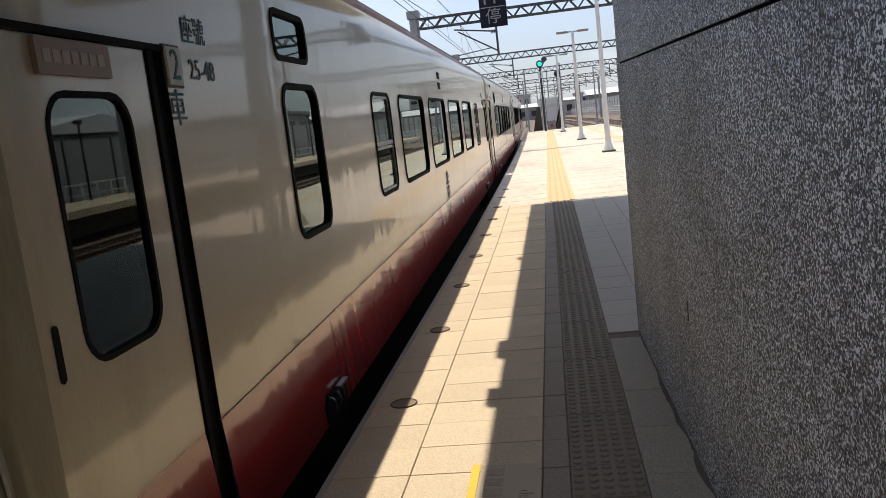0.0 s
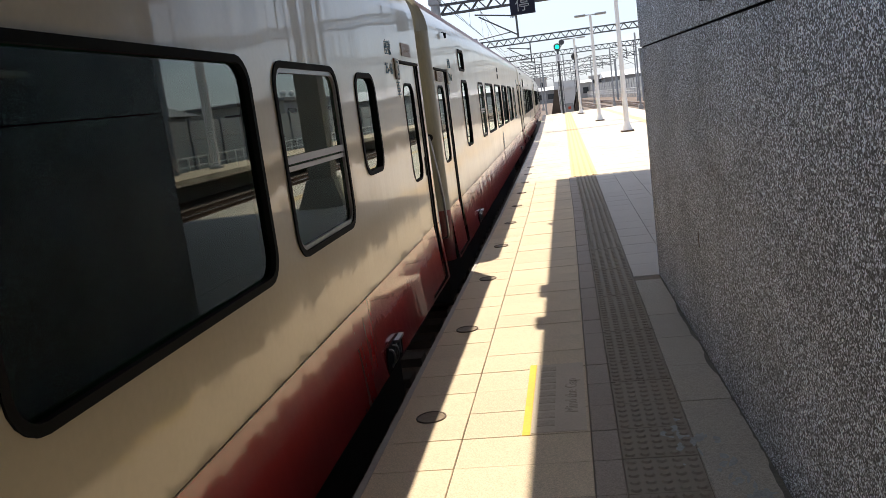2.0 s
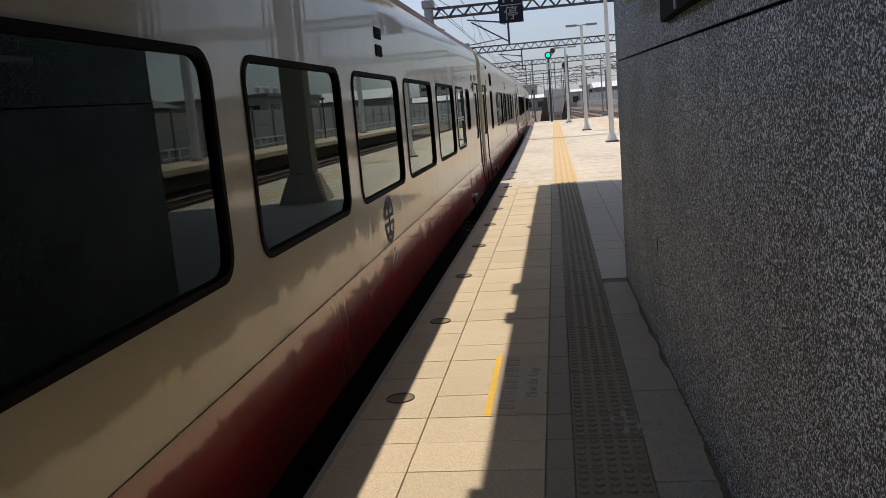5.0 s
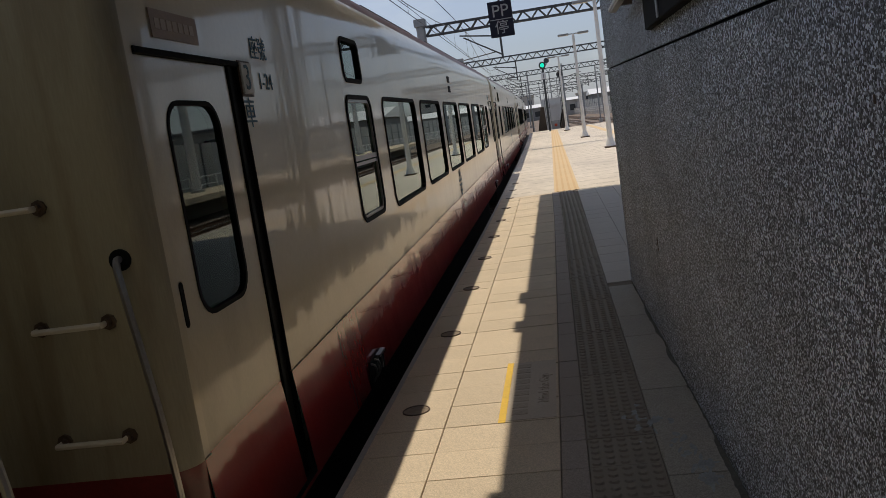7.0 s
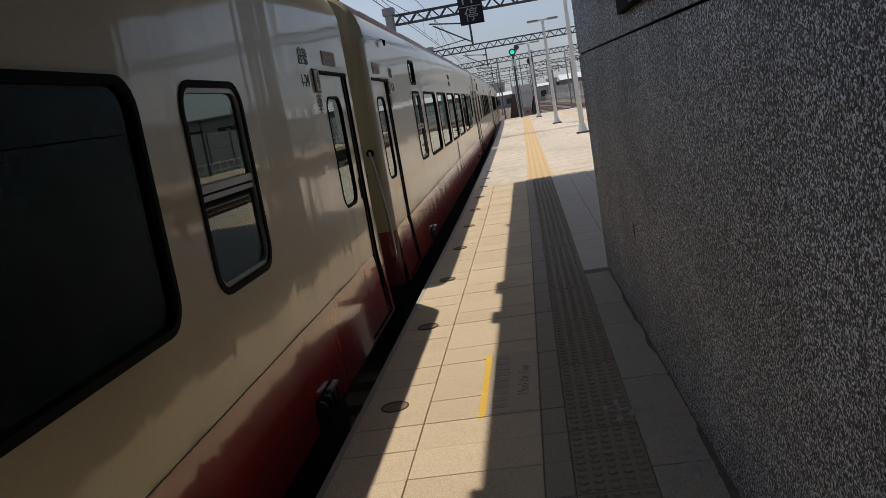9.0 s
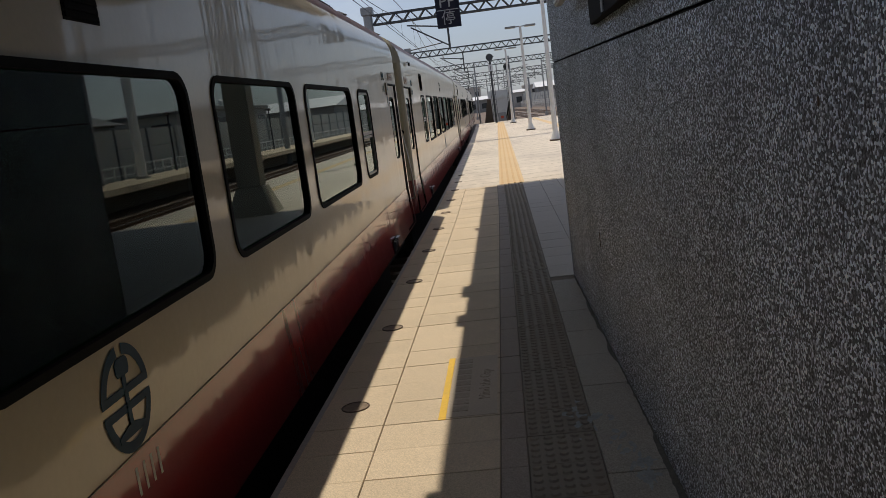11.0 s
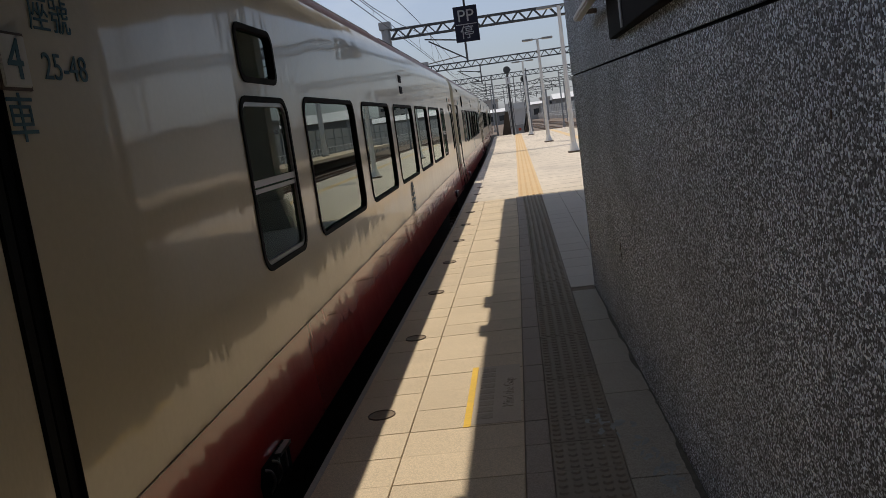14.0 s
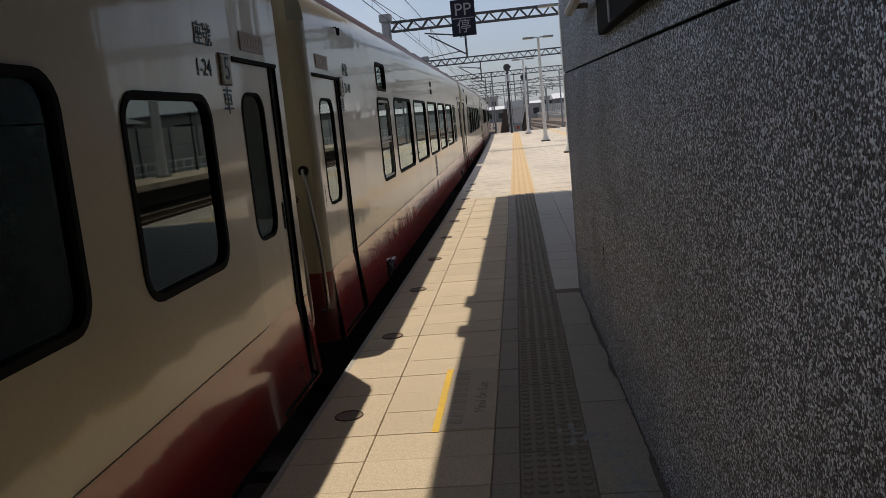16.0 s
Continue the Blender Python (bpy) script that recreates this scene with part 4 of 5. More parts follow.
def end_wall(car, u, s):
    """End of a car at u; s is -1 at the rear and +1 at the front."""
    bm = bmesh.new()
    zs = (SKIRT, BELT, 1.0, 1.6, SHOULDER)
    for c0, c1, m in ((SKIRT, BELT, 1), (BELT, SHOULDER, 0)):
        prev = None
        pts = [(-0.10 + 0.10 * math.cos(a), s * 0.10 * math.sin(a)) for a in [radians(15 * k) for k in range(7)]]
        pts += [(-1.0, s * 0.10)]
        for px, py in pts:
            v = (bm.verts.new((px, u - s * 0.10 + py, c0)), bm.verts.new((px, u - s * 0.10 + py, c1)))
            if prev:
                f = bm.faces.new((prev[0], v[0], v[1], prev[1]))
                f.material_index = m
            prev = v
        box(bm, -WIDE + 0.02, -1.0, min(u - 0.02, u), max(u - 0.02, u), c0, c1)
    cap = [(0.0, SHOULDER)] + [(-RAD + RAD * math.cos(radians(9 * k)), SHOULDER + RAD * math.sin(radians(9 * k))) for k in range(11)] + [(-WIDE / 2, SHOULDER + RAD + 0.06)]
    cap += [(-WIDE - x, z) for x, z in reversed(cap[:-1])]
    yc = u - s * 0.10
    rim = [bm.verts.new((x, yc, z)) for x, z in cap[1:-1]]
    back = [bm.verts.new((min(-0.1, max(-WIDE + 0.1, x)), u, max(SHOULDER, z - 0.05))) for x, z in cap[1:-1]]
    for k in range(len(rim) - 1):
        bm.faces.new((rim[k], rim[k + 1], back[k + 1], back[k]))
    bm.faces.new(back)
    w = part("end_wall", bm, (END_CREAM, END_RED), car, "cream end wall with a dark red foot", smooth=True)
    for f in w.data.polygons:
        if f.center.z < BELT:
            f.material_index = 1
    for z, xa, xb in ((0.56, -0.45, -0.205), (0.97, -0.445, -0.195), (1.385, -0.60, -0.36)):
        bm = bmesh.new()
        y = u + s * 0.055
        tube(bm, [(xa, u, z), (xa, y, z), (xb, y, z), (xb, u, z)], 0.011, 8)
        rung = part("rung", bm, RUNG, car, "painted steel climbing rung", smooth=True)
        for xx in (xa, xb):
            bm = bmesh.new()
            rod(bm, (xx, u - s * 0.002, z), (xx, u + s * 0.010, z), 0.028, 8)
            rod(bm, (xx, u - s * 0.002, z), (xx, u + s * 0.030, z), 0.016, 8)
            part("foot", bm, IRON, rung, "rusty foot")
    bm = bmesh.new()
    pts = [(-0.11, u - s * 0.01, 1.175), (-0.108, u + s * 0.035, 1.165), (-0.085, u + s * 0.06, 1.03), (-0.04, u + s * 0.07, 0.62), (-0.028, u + s * 0.065, 0.28), (-0.035, u + s * 0.055, 0.15), (-0.09, u + s * 0.0, 0.12)]
    tube(bm, smooth_line(pts, 7), 0.013, 8)
    part("grab_rail", bm, STEEL, car, "long curved steel grab rail", smooth=True)
    bm = bmesh.new()
    rod(bm, (-0.11, u - s * 0.004, 1.175), (-0.11, u + s * 0.008, 1.175), 0.038, 16)
    part("rail_flange", bm, RUBBER, car, "black round rail flange")
    bm = bmesh.new()
    for k in range(5):
        d0, d1 = s * 0.09 * k, s * (0.09 * k + 0.06)
        for e, f in ((0, 0.09),):
            box(bm, -WIDE / 2 - 0.55, -WIDE / 2 + 0.55, u + min(d0, d1), u + max(d0, d1), -0.1, 2.05)
            box(bm, -WIDE / 2 - 0.5, -WIDE / 2 + 0.5, u + min(d0, d1) + 0.015, u + max(d0, d1) + 0.045 * s, -0.05, 2.0)
    part("gangway_bellows", bm, RUBBER, car, "black folded gangway bellows")


def door(car, y0, y1, front):
    """A door leaf; front: the dark slot lies at its forward edge in both cases."""
    z0, z1 = -0.11, 1.87
    slot0, slot1 = y1 - 0.13, y1
    leaf0, leaf1 = y0 + 0.012, slot0
    wy0, wy1 = (y0 + 0.11, slot0 - 0.175) if front else (y0 + 0.19, slot0 - 0.175)
    hole = (wy0, wy1, 0.875, 1.695, 0.115)
    bm = bmesh.new()
    panel(bm, leaf0, leaf1, BELT, z1 - 0.012, [hole], lambda z: -0.014)
    panel(bm, leaf0, leaf1, z0 + 0.012, BELT, [], lambda z: -0.014 + flank(z), (0.2, 0.0))
    d = part("door", bm, (DOOR_CREAM, RED), car, "cream sliding door with a dark red foot")
    for f in d.data.polygons:
        f.material_index = 1 if f.center.z < BELT else 0
    window(d, *hole, x=-0.014, thin=True, name="door_window")
    bm = bmesh.new()
    box(bm, -0.085, -0.005, slot0 + 0.01, slot0 + 0.05, z0, z1 - 0.01)
    box(bm, -0.085, -0.02, slot1 - 0.045, slot1 - 0.002, z0, z1 - 0.01)
    part("door_seal", bm, RUBBER, d, "black rubber door seal")
    bm = bmesh.new()
    box(bm, -0.12, -0.086, slot0 - 0.03, y1, z0, z1)
    box(bm, -0.12, -0.004, y1 + 0.001, y1 + 0.03, z0, z1)
    box(bm, -0.12, -0.018, y0 - 0.03, y0 - 0.001, z0, z1)
    part("door_pocket", bm, RUBBER, d)
    bm = bmesh.new()
    box(bm, -0.085, 0.008, y0 - 0.0, y1, z1 - 0.010, z1 + 0.012)
    part("drip_rail", bm, RUBBER, d)
    bm = bmesh.new()
    sheet(bm, outline(*((slot0 - 0.055, slot0 - 0.02) if front else (y0 + 0.03, y0 + 0.06)), 0.875, 1.045, 0.016), -0.013, -0.010)
    part("handle_recess", bm, RUBBER, d, "dark recessed door handle")
    bm = bmesh.new()
    box(bm, -0.085, 0.012, y0, y1, z0 - 0.018, z0)
    part("door_sill", bm, DARK, d)


def side_marks(car, y0, sign_dir, number, seats):
    """Number plate and seat lettering beside a door; the text lies on the far side of the plate from the door."""
    yc = y0 + sign_dir * 0.10
    slab("number_holder", PLATE, (0.003, 0.016, yc - 0.065, yc + 0.065, 1.735, 1.88), car, "pale car number holder", bevel=0.003)
    slab("holder_frame", IRON, (0.001, 0.008, yc - 0.074, yc + 0.074, 1.726, 1.889), car)
    words("number", number, 0.165, LETTER, pose(0.017, yc, 1.806, 90, 0, 90), car, 0.001)
    words("seat_lettering", "座號", 0.12, LETTER, pose(0.003, yc + sign_dir * 0.25, 1.955, 90, 0, 90), car, 0.001)
    words("seat_numbers", seats, 0.115, LETTER, pose(0.003, yc + sign_dir * 0.29, 1.80, 90, 0, 90), car, 0.001)
    words("car_lettering", "車", 0.15, LETTER, pose(0.003, yc, 1.64, 90, 0, 90), car, 0.001)


def emblem(car, u, zc):
    """Oval railway emblem: a ring cut by a slanted gap, with a rail section standing in it."""
    bm = bmesh.new()
    ry, rz, w = 0.185, 0.195, 0.040
    # arcs above and below the two cross bars, with a slit at the top
    for a0, a1 in ((98, 168), (12, 84), (192, 348)):
        n = 16
        prev = None
        for k in range(n + 1):
            a = radians(a0 + (a1 - a0) * k / n)
            v = (bm.verts.new((0.004, u + ry * math.cos(a), zc + rz * math.sin(a))), bm.verts.new((0.004, u + (ry - w) * math.cos(a), zc + (rz - w) * math.sin(a))))
            if prev:
                bm.faces.new((prev[0], v[0], v[1], prev[1]))
            prev = v
    box(bm, 0.002, 0.0042, u - 0.180, u + 0.180, zc + 0.014, zc + 0.044)
    box(bm, 0.002, 0.0042, u - 0.180, u + 0.180, zc - 0.048, zc - 0.018)
    # rail section: head, web and foot
    head = [(-0.040, 0.082), (0.040, 0.082), (0.050, 0.100), (0.050, 0.130), (0.034, 0.148), (-0.034, 0.148), (-0.050, 0.130), (-0.050, 0.100)]
    web = [(-0.014, -0.096), (0.014, -0.096), (0.014, 0.082), (-0.014, 0.082)]
    foot = [(-0.105, -0.136), (0.105, -0.136), (0.105, -0.116), (0.024, -0.094), (-0.024, -0.094), (-0.105, -0.116)]
    for shape in (head, web, foot):
        sheet(bm, [(u + y, zc + z) for y, z in shape], 0.002, 0.0052)
    part("emblem", bm, BLUE, car, "dark blue oval emblem")
    bm = bmesh.new()
    for k in range(4):
        y, z0, z1 = u - 0.05 + 0.062 * k, BELT - 0.145, BELT - 0.045
        bm.faces.new([bm.verts.new((flank(z) + 0.0015, y + dy, z)) for dy, z in ((-0.009, z0), (0.009, z0), (0.021, z1), (0.003, z1))])
    part("fleet_number", bm, WHITE_INK, car, "row of small pale marks")


KINDS = {
    "two": dict(windows=[(4.98 + 2.2 * k, 6.70 + 2.2 * k, 0.92, 1.78, 0.12, False) for k in range(4)]
                + [(1.27, 1.98, 0.92, 1.78, 0.12, False), (1.25, 1.88, 1.92, 2.18, 0.07, False), (3.66, 4.50, 0.92, 1.78, 0.12, True), (14.2, 14.98, 0.9, 1.76, 0.12, True)],
                marks=(("2", "25-48"), ("2", "1-24")), label_z=1.745),
    "three": dict(windows=[(a, b, 0.835, 1.765, 0.12, False) for a, b in ((3.16, 4.95), (5.32, 7.07), (7.43, 9.2), (9.5, 11.36), (11.78, 13.57))]
                  + [(1.86, 2.68, 0.865, 1.76, 0.11, True), (1.94, 2.50, 1.87, 2.17, 0.07, False), (13.87, 14.95, 0.855, 1.76, 0.12, True), (15.38, 15.92, 1.10, 1.74, 0.12, False)],
                  marks=(("3", "1-24"), ("3", "25-48")), front=18.02,
                  units=((1.6, 4.5, UNIT, "grey"), (5.2, 8.6, DARK, "dark"), (10.0, 16.0, DARK, "dark"))),
    "four": dict(windows=[(a, b, 0.835, 1.765, 0.12, False) for a, b in ((3.18, 4.98), (5.38, 7.14), (7.50, 9.38), (9.72, 11.46), (11.78, 13.79))]
                 + [(1.86, 2.76, 0.835, 1.745, 0.11, True), (1.97, 2.64, 1.84, 2.13, 0.07, False), (14.2, 14.95, 0.845, 1.76, 0.12, True)],
                 marks=(("4", "25-48"), ("4", "1-24")), front_door=16.74, front=17.83),
    "five": dict(windows=[(4.9 + 2.2 * k, 6.51 + 2.2 * k, 0.88, 1.72, 0.12, False) for k in range(5)]
                 + [(15.74, 16.66, 0.855, 1.665, 0.12, False), (1.97, 2.76, 0.85, 1.74, 0.11, True)],
                 marks=(("5", "25-48"), ("5", "1-24")), front_door=17.08, front=18.08),
}


def train_car(kind):
    spec = KINDS[kind]
    car = thing("train_car", "cream passenger car with a dark red base and tinted windows", "train car", group="cars of the passing train")
    front = spec.get("front", U1)
    doors = [(-1.12, -0.125), (spec.get("front_door", 16.95), front - 0.19)]
    holes = [w[:5] for w in spec["windows"]] + [(a, b, -0.11, 1.87, 0) for a, b in doors]
    bm = bmesh.new()
    panel(bm, U0 + 0.10, front - 0.10, BELT + 0.006, SHOULDER, holes, flank)
    part("side_wall", bm, CREAM, car, "glossy cream side wall")
    bm = bmesh.new()
    panel(bm, U0 + 0.10, front - 0.10, SKIRT, BELT, [h for h in holes if h[4] == 0], flank, (0.2, 0.05))
    part("lower_side_wall", bm, RED, car, "glossy dark red lower side")
    bm = bmesh.new()
    box(bm, -0.01, 0.004, U0 + 0.10, doors[0][0], BELT + 0.0005, BELT + 0.0055)
    box(bm, -0.01, 0.004, doors[0][1], doors[1][0], BELT + 0.0005, BELT + 0.0055)
    part("belt_seam", bm, LABEL_BROWN, car)
    # roof: shoulder in cream, crown in dull red
    for name, a0, a1, mat in (("shoulder", 0, 28, CREAM), ("roof", 28, 90, ROOF_RED)):
        bm = bmesh.new()
        prof = [(-RAD + RAD * math.cos(radians(a0 + (a1 - a0) * k / 8)), SHOULDER + RAD * math.sin(radians(a0 + (a1 - a0) * k / 8))) for k in range(9)]
        if name == "roof":
            prof += [(-WIDE / 2, SHOULDER + RAD + 0.06)]
            prof += [(-WIDE - p[0], p[1]) for p in reversed(prof[:-1])]
        rows = [[bm.verts.new((x, y, z)) for x, z in prof] for y in (U0 + 0.10, front - 0.10)]
        for k in range(len(prof) - 1):
            bm.faces.new((rows[0][k], rows[1][k], rows[1][k + 1], rows[0][k + 1]))
        part(name, bm, mat, car, smooth=True)
    bm = bmesh.new()
    bays = [(1.5 + 2.2 * k, 3.3 + 2.2 * k) for k in range(7)]
    solid = list(zip([U0 + 0.15] + [b for a, b in bays], [a for a, b in bays] + [front - 0.15]))
    for x0, x1, top in ((-WIDE, -WIDE + 0.04, SHOULDER + 0.1),):
        box(bm, x0, x1, U0 + 0.15, front - 0.15, SKIRT, 0.9)
        box(bm, x0, x1, U0 + 0.15, front - 0.15, 1.72, top)
        for a, b in solid:
            box(bm, x0, x1, a, b, 0.9, 1.72)
    part("far_side_wall", bm, CREAM, car)
    # unseen far windows: translucent blinds added to let daylight into the cabin
    bm = bmesh.new()
    for a, b in bays:
        box(bm, -WIDE + 0.01, -WIDE + 0.03, a, b, 0.9, 1.72)
    tagged(part("added_far_blinds", bm, BLIND, car, "drawn blinds added on the unseen far side to light the cabin"), kind="stuff")
    bm = bmesh.new()
    box(bm, -WIDE + 0.05, -0.13, U0 + 0.15, front - 0.15, -0.1, -0.02)
    box(bm, -WIDE + 0.05, -WIDE + 0.1, U0 + 0.15, front - 0.15, 0.0, 0.9)
    box(bm, -WIDE + 0.05, -WIDE + 0.1, U0 + 0.15, front - 0.15, 1.72, 2.2)
    for a, b in solid:
        box(bm, -WIDE + 0.05, -WIDE + 0.1, a, b, 0.9, 1.72)
    box(bm, -WIDE + 0.05, -0.13, U0 + 0.15, front - 0.15, 2.2, 2.24)
    part("interior_lining", bm, INNER, car)
    k = 0.55
    bm = bmesh.new()
    while k < 16.6:
        for xs in (-0.62, -1.10, -1.75, -2.3):
            box(bm, xs - 0.21, xs + 0.21, k, k + 0.12, 0.35, 1.12)
        k += 1.1
    tagged(part("seating", bm, INNER, car, "dark rows of seat backs"), kind="stuff")
    bm = bmesh.new()
    box(bm, -WIDE + 0.15, -0.34, 0.3, 17.0, -0.95, -0.4)
    box(bm, -WIDE + 0.05, -0.16, U0 + 0.15, front - 0.15, -0.4, -0.11)
    part("underframe", bm, DARK, car)
    for u in (1.9, 3.9, 13.4, 15.4):
        for xs in (-0.72, -WIDE + 0.60):
            bm = bmesh.new()
            rod(bm, (xs, u, -0.50), (xs + 0.13, u, -0.50), 0.405, 20)
            part("wheel", bm, DARK, car)
    for u, s in ((U0, -1), (front, 1)):
        end_wall(car, u, s)
    for n, (a, b) in enumerate(doors):
        door(car, a, b, n == 1)
        bm = bmesh.new()
        zl = spec.get("label_z", 1.925)
        box(bm, 0.003 if zl > 1.88 else -0.012, 0.006, a + 0.17, a + 0.58, zl, zl + 0.105)
        lab = part("door_label", bm, LABEL_BROWN, car, "small brown label above the door")
        bm = bmesh.new()
        for k in range(7):
            box(bm, 0.0065, 0.008, a + 0.20 + 0.05 * k, a + 0.238 + 0.05 * k, zl + 0.033, zl + 0.072)
        tagged(part("writing", bm, LABEL_PALE, lab), kind="stuff")
    for w in spec["windows"]:
        window(car, *w)
    side_marks(car, -0.165, 1, *spec["marks"][0])
    side_marks(car, doors[1][0] - 0.03, -1, *spec["marks"][1])
    emblem(car, 8.29, 0.608)
    bm = bmesh.new()
    for z in (1.93, 2.07):
        box(bm, -0.004, 0.003, 8.37, 8.63, z - 0.01, z + 0.085)
        for j in range(3):
            box(bm, 0.003, 0.009, 8.38, 8.62, z + 0.028 * j, z + 0.028 * j + 0.018)
    part("louvre", bm, BLACK_BOX, car, "two small black louvres")
    for a, b, mat, text in spec.get("units", ((5.8, 9.4, UNIT, "grey"), (10.4, 16.0, DARK, "dark"))):
        bm = bmesh.new()
        box(bm, -WIDE / 2 - 1.0, -WIDE / 2 + 1.0, a, b, SHOULDER + RAD - 0.10, SHOULDER + RAD + 0.11)
        part("roof_unit", bm, mat, car, text + " roof-mounted unit", bevel=0.03)
    bm = bmesh.new()
    tube(bm, [(-0.01, -0.1, 2.30), (0.02, -0.1, 2.305), (0.035, -0.1, 2.28)], 0.006, 7)
    rod(bm, (0.035, -0.1, 2.295), (0.035, -0.1, 2.235), 0.018, 10, 0.012)
    part("marker_lamp", bm, RUBBER, car, "small black marker lamp")
    for u in (0.35, 17.0):
        bm = bmesh.new()
        rod(bm, (-0.62, u, SHOULDER + 0.45), (-0.62, u, SHOULDER + 0.60), 0.13, 12, 0.13)
        rod(bm, (-0.62, u, SHOULDER + 0.605), (-0.62, u, SHOULDER + 0.66), 0.19, 12, 0.09)
        part("roof_ventilator", bm, DARK, car, "dark mushroom ventilator on the roof", smooth=True)
    # recess low on the side with two air hoses and a step plate
    for u in (1.15, 15.05):
        bm = bmesh.new()
        sheet(bm, [(u, -0.128), (u + 0.46, -0.128), (u + 0.46, -0.03), (u + 0.40, 0.03), (u + 0.06, 0.03), (u, -0.03)], 0.030, 0.045)
        recess = part("side_recess", bm, RUBBER, car, "dark recess low on the side")
        for du in (0.07, 0.18):
            bm = bmesh.new()
            tube(bm, smooth_line([(0.040, u + du, 0.015), (0.066, u + du + 0.015, 0.0), (0.070, u + du + 0.035, -0.06), (0.040, u + du + 0.03, -0.115)], 4), 0.007, 7)
            part("air_hose", bm, STEEL, recess, "short pale air hose", smooth=True)
        bm = bmesh.new()
        box(bm, 0.040, 0.075, u + 0.23, u + 0.41, 0.012, 0.030)
        box(bm, 0.040, 0.052, u + 0.25, u + 0.27, -0.10, 0.011)
        box(bm, 0.040, 0.052, u + 0.37, u + 0.39, -0.10, 0.011)
        part("step_plate", bm, STEEL, recess, "worn steel step plate")
    return car


cars = {}
for k, kind in enumerate(("two", "three", "four", "five")):
    cars[-k] = train_car(kind)
for k, src in ((1, -2), (2, -1), (3, -2)):
    cars[k] = copy_thing(cars[src], pose(0, 0, 0))


def car_pose(base):
    """A car whose rear door slot has reached base along the line."""
    y0, y1 = base + 2.0, base + 15.0
    x0, x1 = track_bend(y0), track_bend(y1)
    a = math.atan2(x0 - x1, y1 - y0)
    return pose(SIDE_X + x0 + 2.0 * math.sin(a), y0 - 2.0 * math.cos(a), 0, 0, 0, math.degrees(a))


def reached(t):
    """Metres that the train has gone along the platform at t seconds."""
    return 3.58 + 2.8093 * t - 0.008364 * t * t


# ---------------- platform details ----------------
gap_mark = thing("floor_marking", "worn yellow gap warning marking set in the platform", "floor marking")
slab("yellow_line", YELLOW, (-0.298, -0.262, 2.83, 3.80, 0.0005, 0.0025), gap_mark)
slab("text_panel", PANEL_TILE, (-0.258, -0.012, 2.85, 3.79, 0.0005, 0.002), gap_mark)
words("lettering", "Mind the Gap", 0.085, WORN_TEXT, pose(-0.075, 3.30, 0.003, 0, 0, 90), gap_mark, 0.001)
bm = bmesh.new()
for k in range(9):
    box(bm, -0.235, -0.155, 2.92 + 0.095 * k, 2.985 + 0.095 * k, 0.002, 0.0035)
part("writing_bars", bm, WORN_TEXT, gap_mark)

cover = thing("drain_cover", "small round cast-iron cover in the platform edge", "drain cover", group="covers along the edge")
bm = bmesh.new()
rod(bm, (0, 0, -0.004), (0, 0, 0.004), 0.066, 24)
rim = part("lid", bm, COVER, cover, smooth=True)
bm = bmesh.new()
for k in range(24):
    a, b = k * math.tau / 24, (k + 1) * math.tau / 24
    rod(bm, (0.07 * math.cos(a), 0.07 * math.sin(a), 0.003), (0.07 * math.cos(b), 0.07 * math.sin(b), 0.003), 0.005, 5)
part("rim", bm, IRON, cover)
cover.location = (-0.752, 3.12, 0)
for k in (-1, 1, 2, 3, 4, 5, 6, 7, 8, 9):
    y = 3.12 + 1.54 * k
    copy_thing(cover, pose(-0.752 + bend(y), y, 0, 0, 0, 40 * k))

# pale cement smears beside the wall
STAIN = material("cement_smear", (0.31, 0.325, 0.315), 0.85, vary=0.3, scale=14, fine=120)
smears = random.Random(5)
for cx, cy, w, d, count in ((0.40, 2.70, 0.085, 0.16, 20), (0.57, 2.12, 0.06, 0.20, 24), (0.50, 2.42, 0.05, 0.12, 6)):
    bm = bmesh.new()
    for n in range(count):
        x, y = smears.gauss(cx, w * 0.5), smears.gauss(cy, d * 0.5)
        rx, ry, lean = smears.uniform(0.006, 0.022), smears.uniform(0.010, 0.05), smears.uniform(-0.4, 0.9)
        rim = []
        for k in range(11):
            a = k * math.tau / 11
            r = smears.uniform(0.6, 1.15)
            rim.append(bm.verts.new((x + r * (rx * math.cos(a) + lean * ry * math.sin(a) * 0.4), y + r * ry * math.sin(a), 0.0022 + 0.00004 * n)))
        bm.faces.new(rim)
    tagged(part("cement_smear", bm, STAIN, platform), kind="stuff")

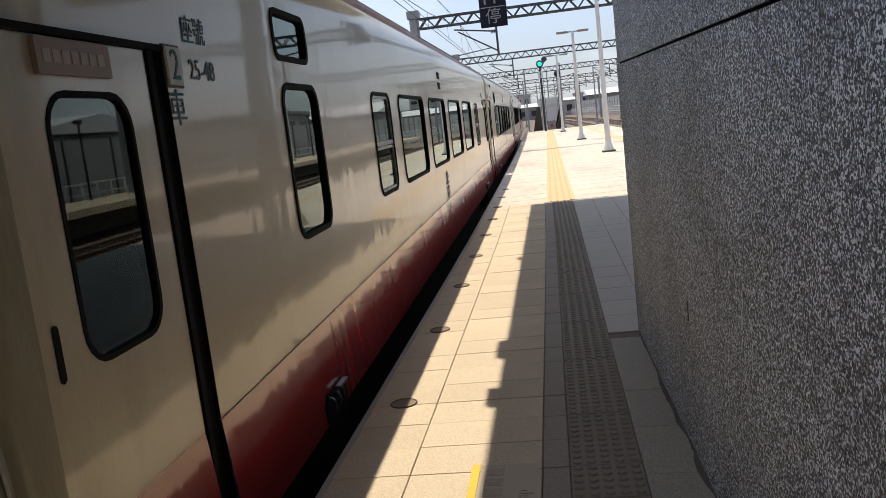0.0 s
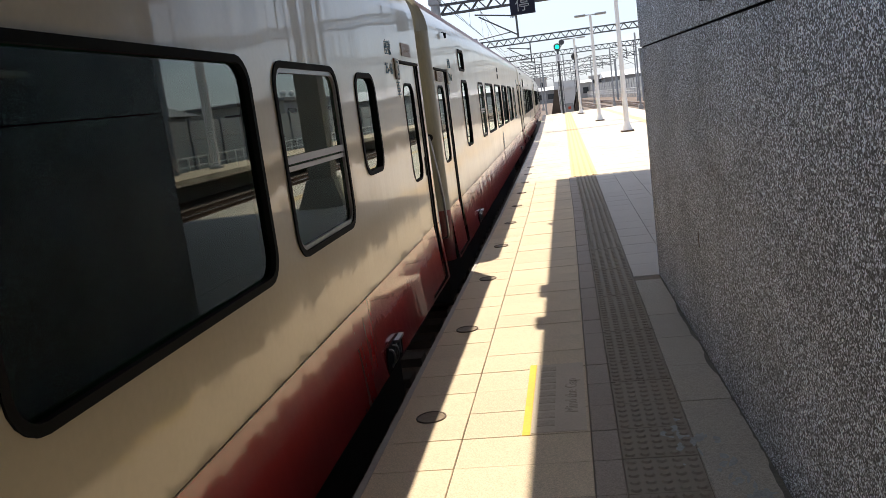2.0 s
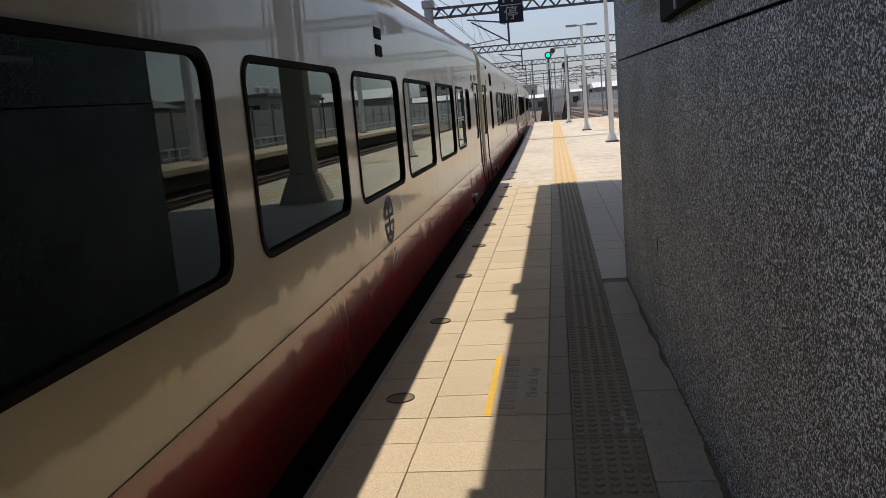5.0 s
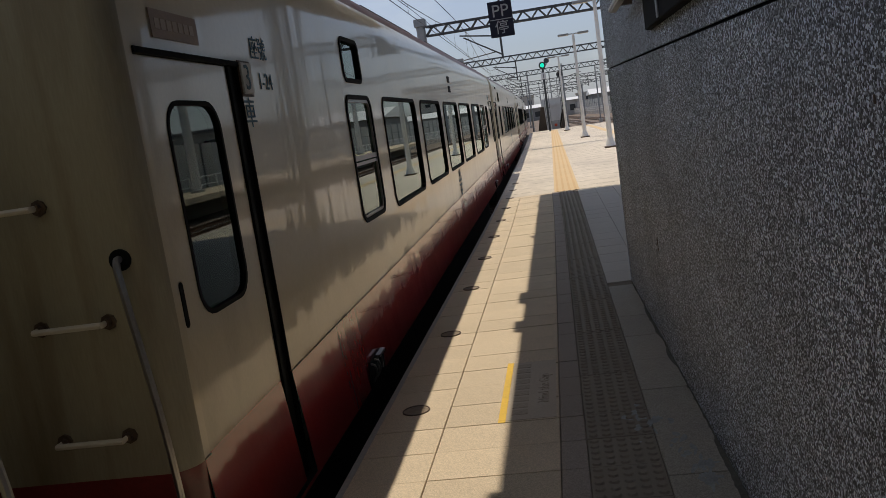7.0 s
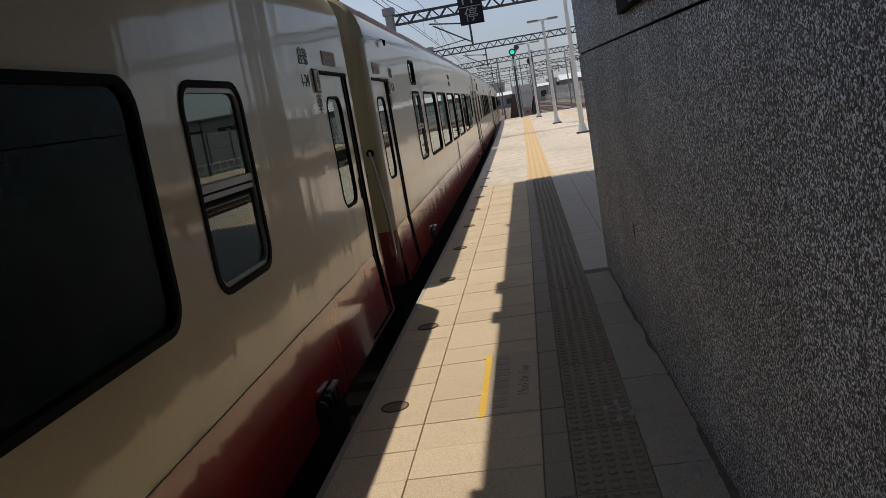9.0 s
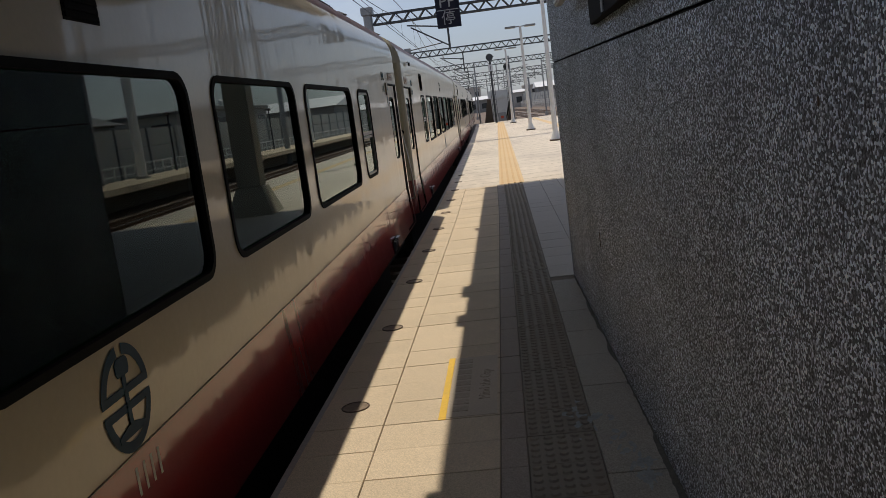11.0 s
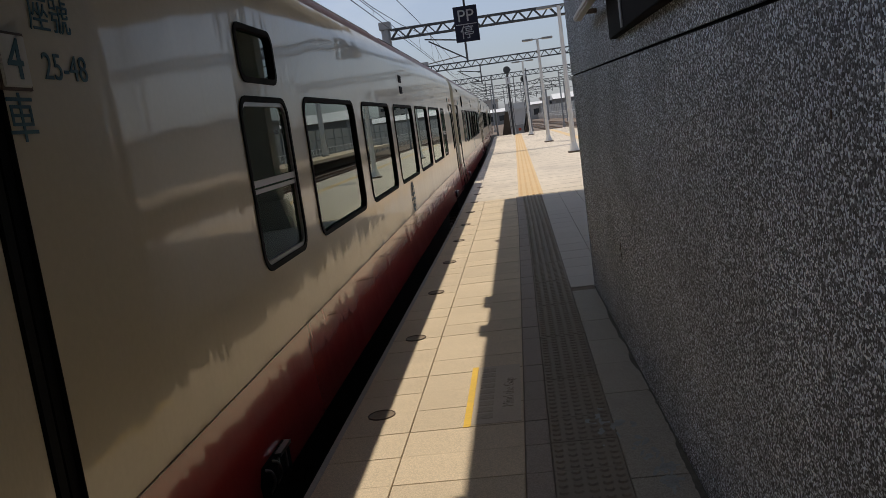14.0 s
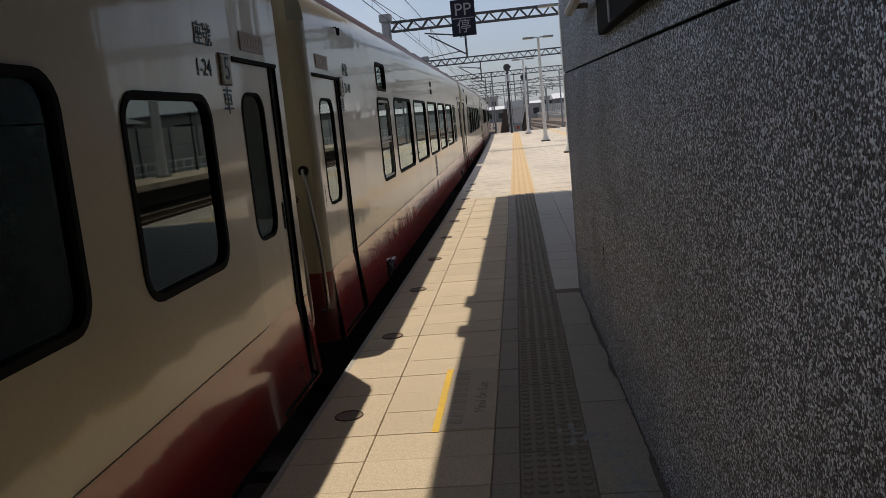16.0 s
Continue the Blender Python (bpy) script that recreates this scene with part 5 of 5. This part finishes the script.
# dark mossy line where the paving meets the wall
MOSS = material("mossy_grime", (0.12, 0.115, 0.095), 0.95, vary=0.35, scale=6, fine=70)
bm = bmesh.new()
prev = None
for k in range(230):
    y = -1.2 + 0.0302 * k
    reach = 0.006 + 0.035 * max(0.0, noise.noise(Vector((3.1 * y, 0.4, 0)))) + 0.014 * max(0.0, noise.noise(Vector((17.0 * y, 2.0, 0))))
    cur = (bm.verts.new((wall_x(y) - reach, y, 0.0024)), bm.verts.new((wall_x(y) + 0.004, y, 0.0024)), bm.verts.new((wall_x(y) - 0.0015, y, 0.004 + 0.5 * reach)))
    if prev:
        bm.faces.new((prev[0], cur[0], cur[1], prev[1]))
        bm.faces.new((prev[1], cur[1], cur[2], prev[2]))
    prev = cur
part("wall_foot_grime", bm, MOSS, platform, "dark mossy grime along the wall foot")

# tiles near the camera
columns = (
    ("paving_tile", PLAT_L + 0.032, -0.5675, TILE), ("paving_tile", -0.5635, 0.002, TILE),
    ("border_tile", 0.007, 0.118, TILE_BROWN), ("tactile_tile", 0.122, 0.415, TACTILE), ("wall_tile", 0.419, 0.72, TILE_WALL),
)
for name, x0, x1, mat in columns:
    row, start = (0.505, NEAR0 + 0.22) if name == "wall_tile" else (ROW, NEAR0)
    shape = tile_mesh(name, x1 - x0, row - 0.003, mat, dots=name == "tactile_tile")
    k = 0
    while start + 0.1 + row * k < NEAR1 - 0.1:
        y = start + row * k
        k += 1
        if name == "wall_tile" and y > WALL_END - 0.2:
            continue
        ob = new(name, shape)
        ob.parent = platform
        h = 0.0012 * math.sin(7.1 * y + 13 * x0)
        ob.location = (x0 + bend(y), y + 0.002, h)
grey = tile_mesh("grey_tile", 0.297, 0.446, TILE_GREY)
for i in range(2):
    for k in range(18):
        ob = new("grey_tile", grey)
        ob.parent = platform
        ob.location = (0.419 + 0.30 * i, WALL_END + 0.03 + 0.45 * k, 0.001 * math.sin(5.3 * k + i))


# ---------------- movement ----------------
def motions():
    for k, car in cars.items():
        walk(car, [(0.25 * n, car_pose(reached(0.25 * n) + CAR * k)) for n in range(65)])

    # the added vane swings down over the green lens to darken it while the train runs by
    walk(vane, [(t, pose(0.27, -0.26, 4.3, 0, turned, 0)) for t, turned in ((0, 100), (10.3, 100), (10.6, 50), (10.9, 0), (16, 0))])


motions()
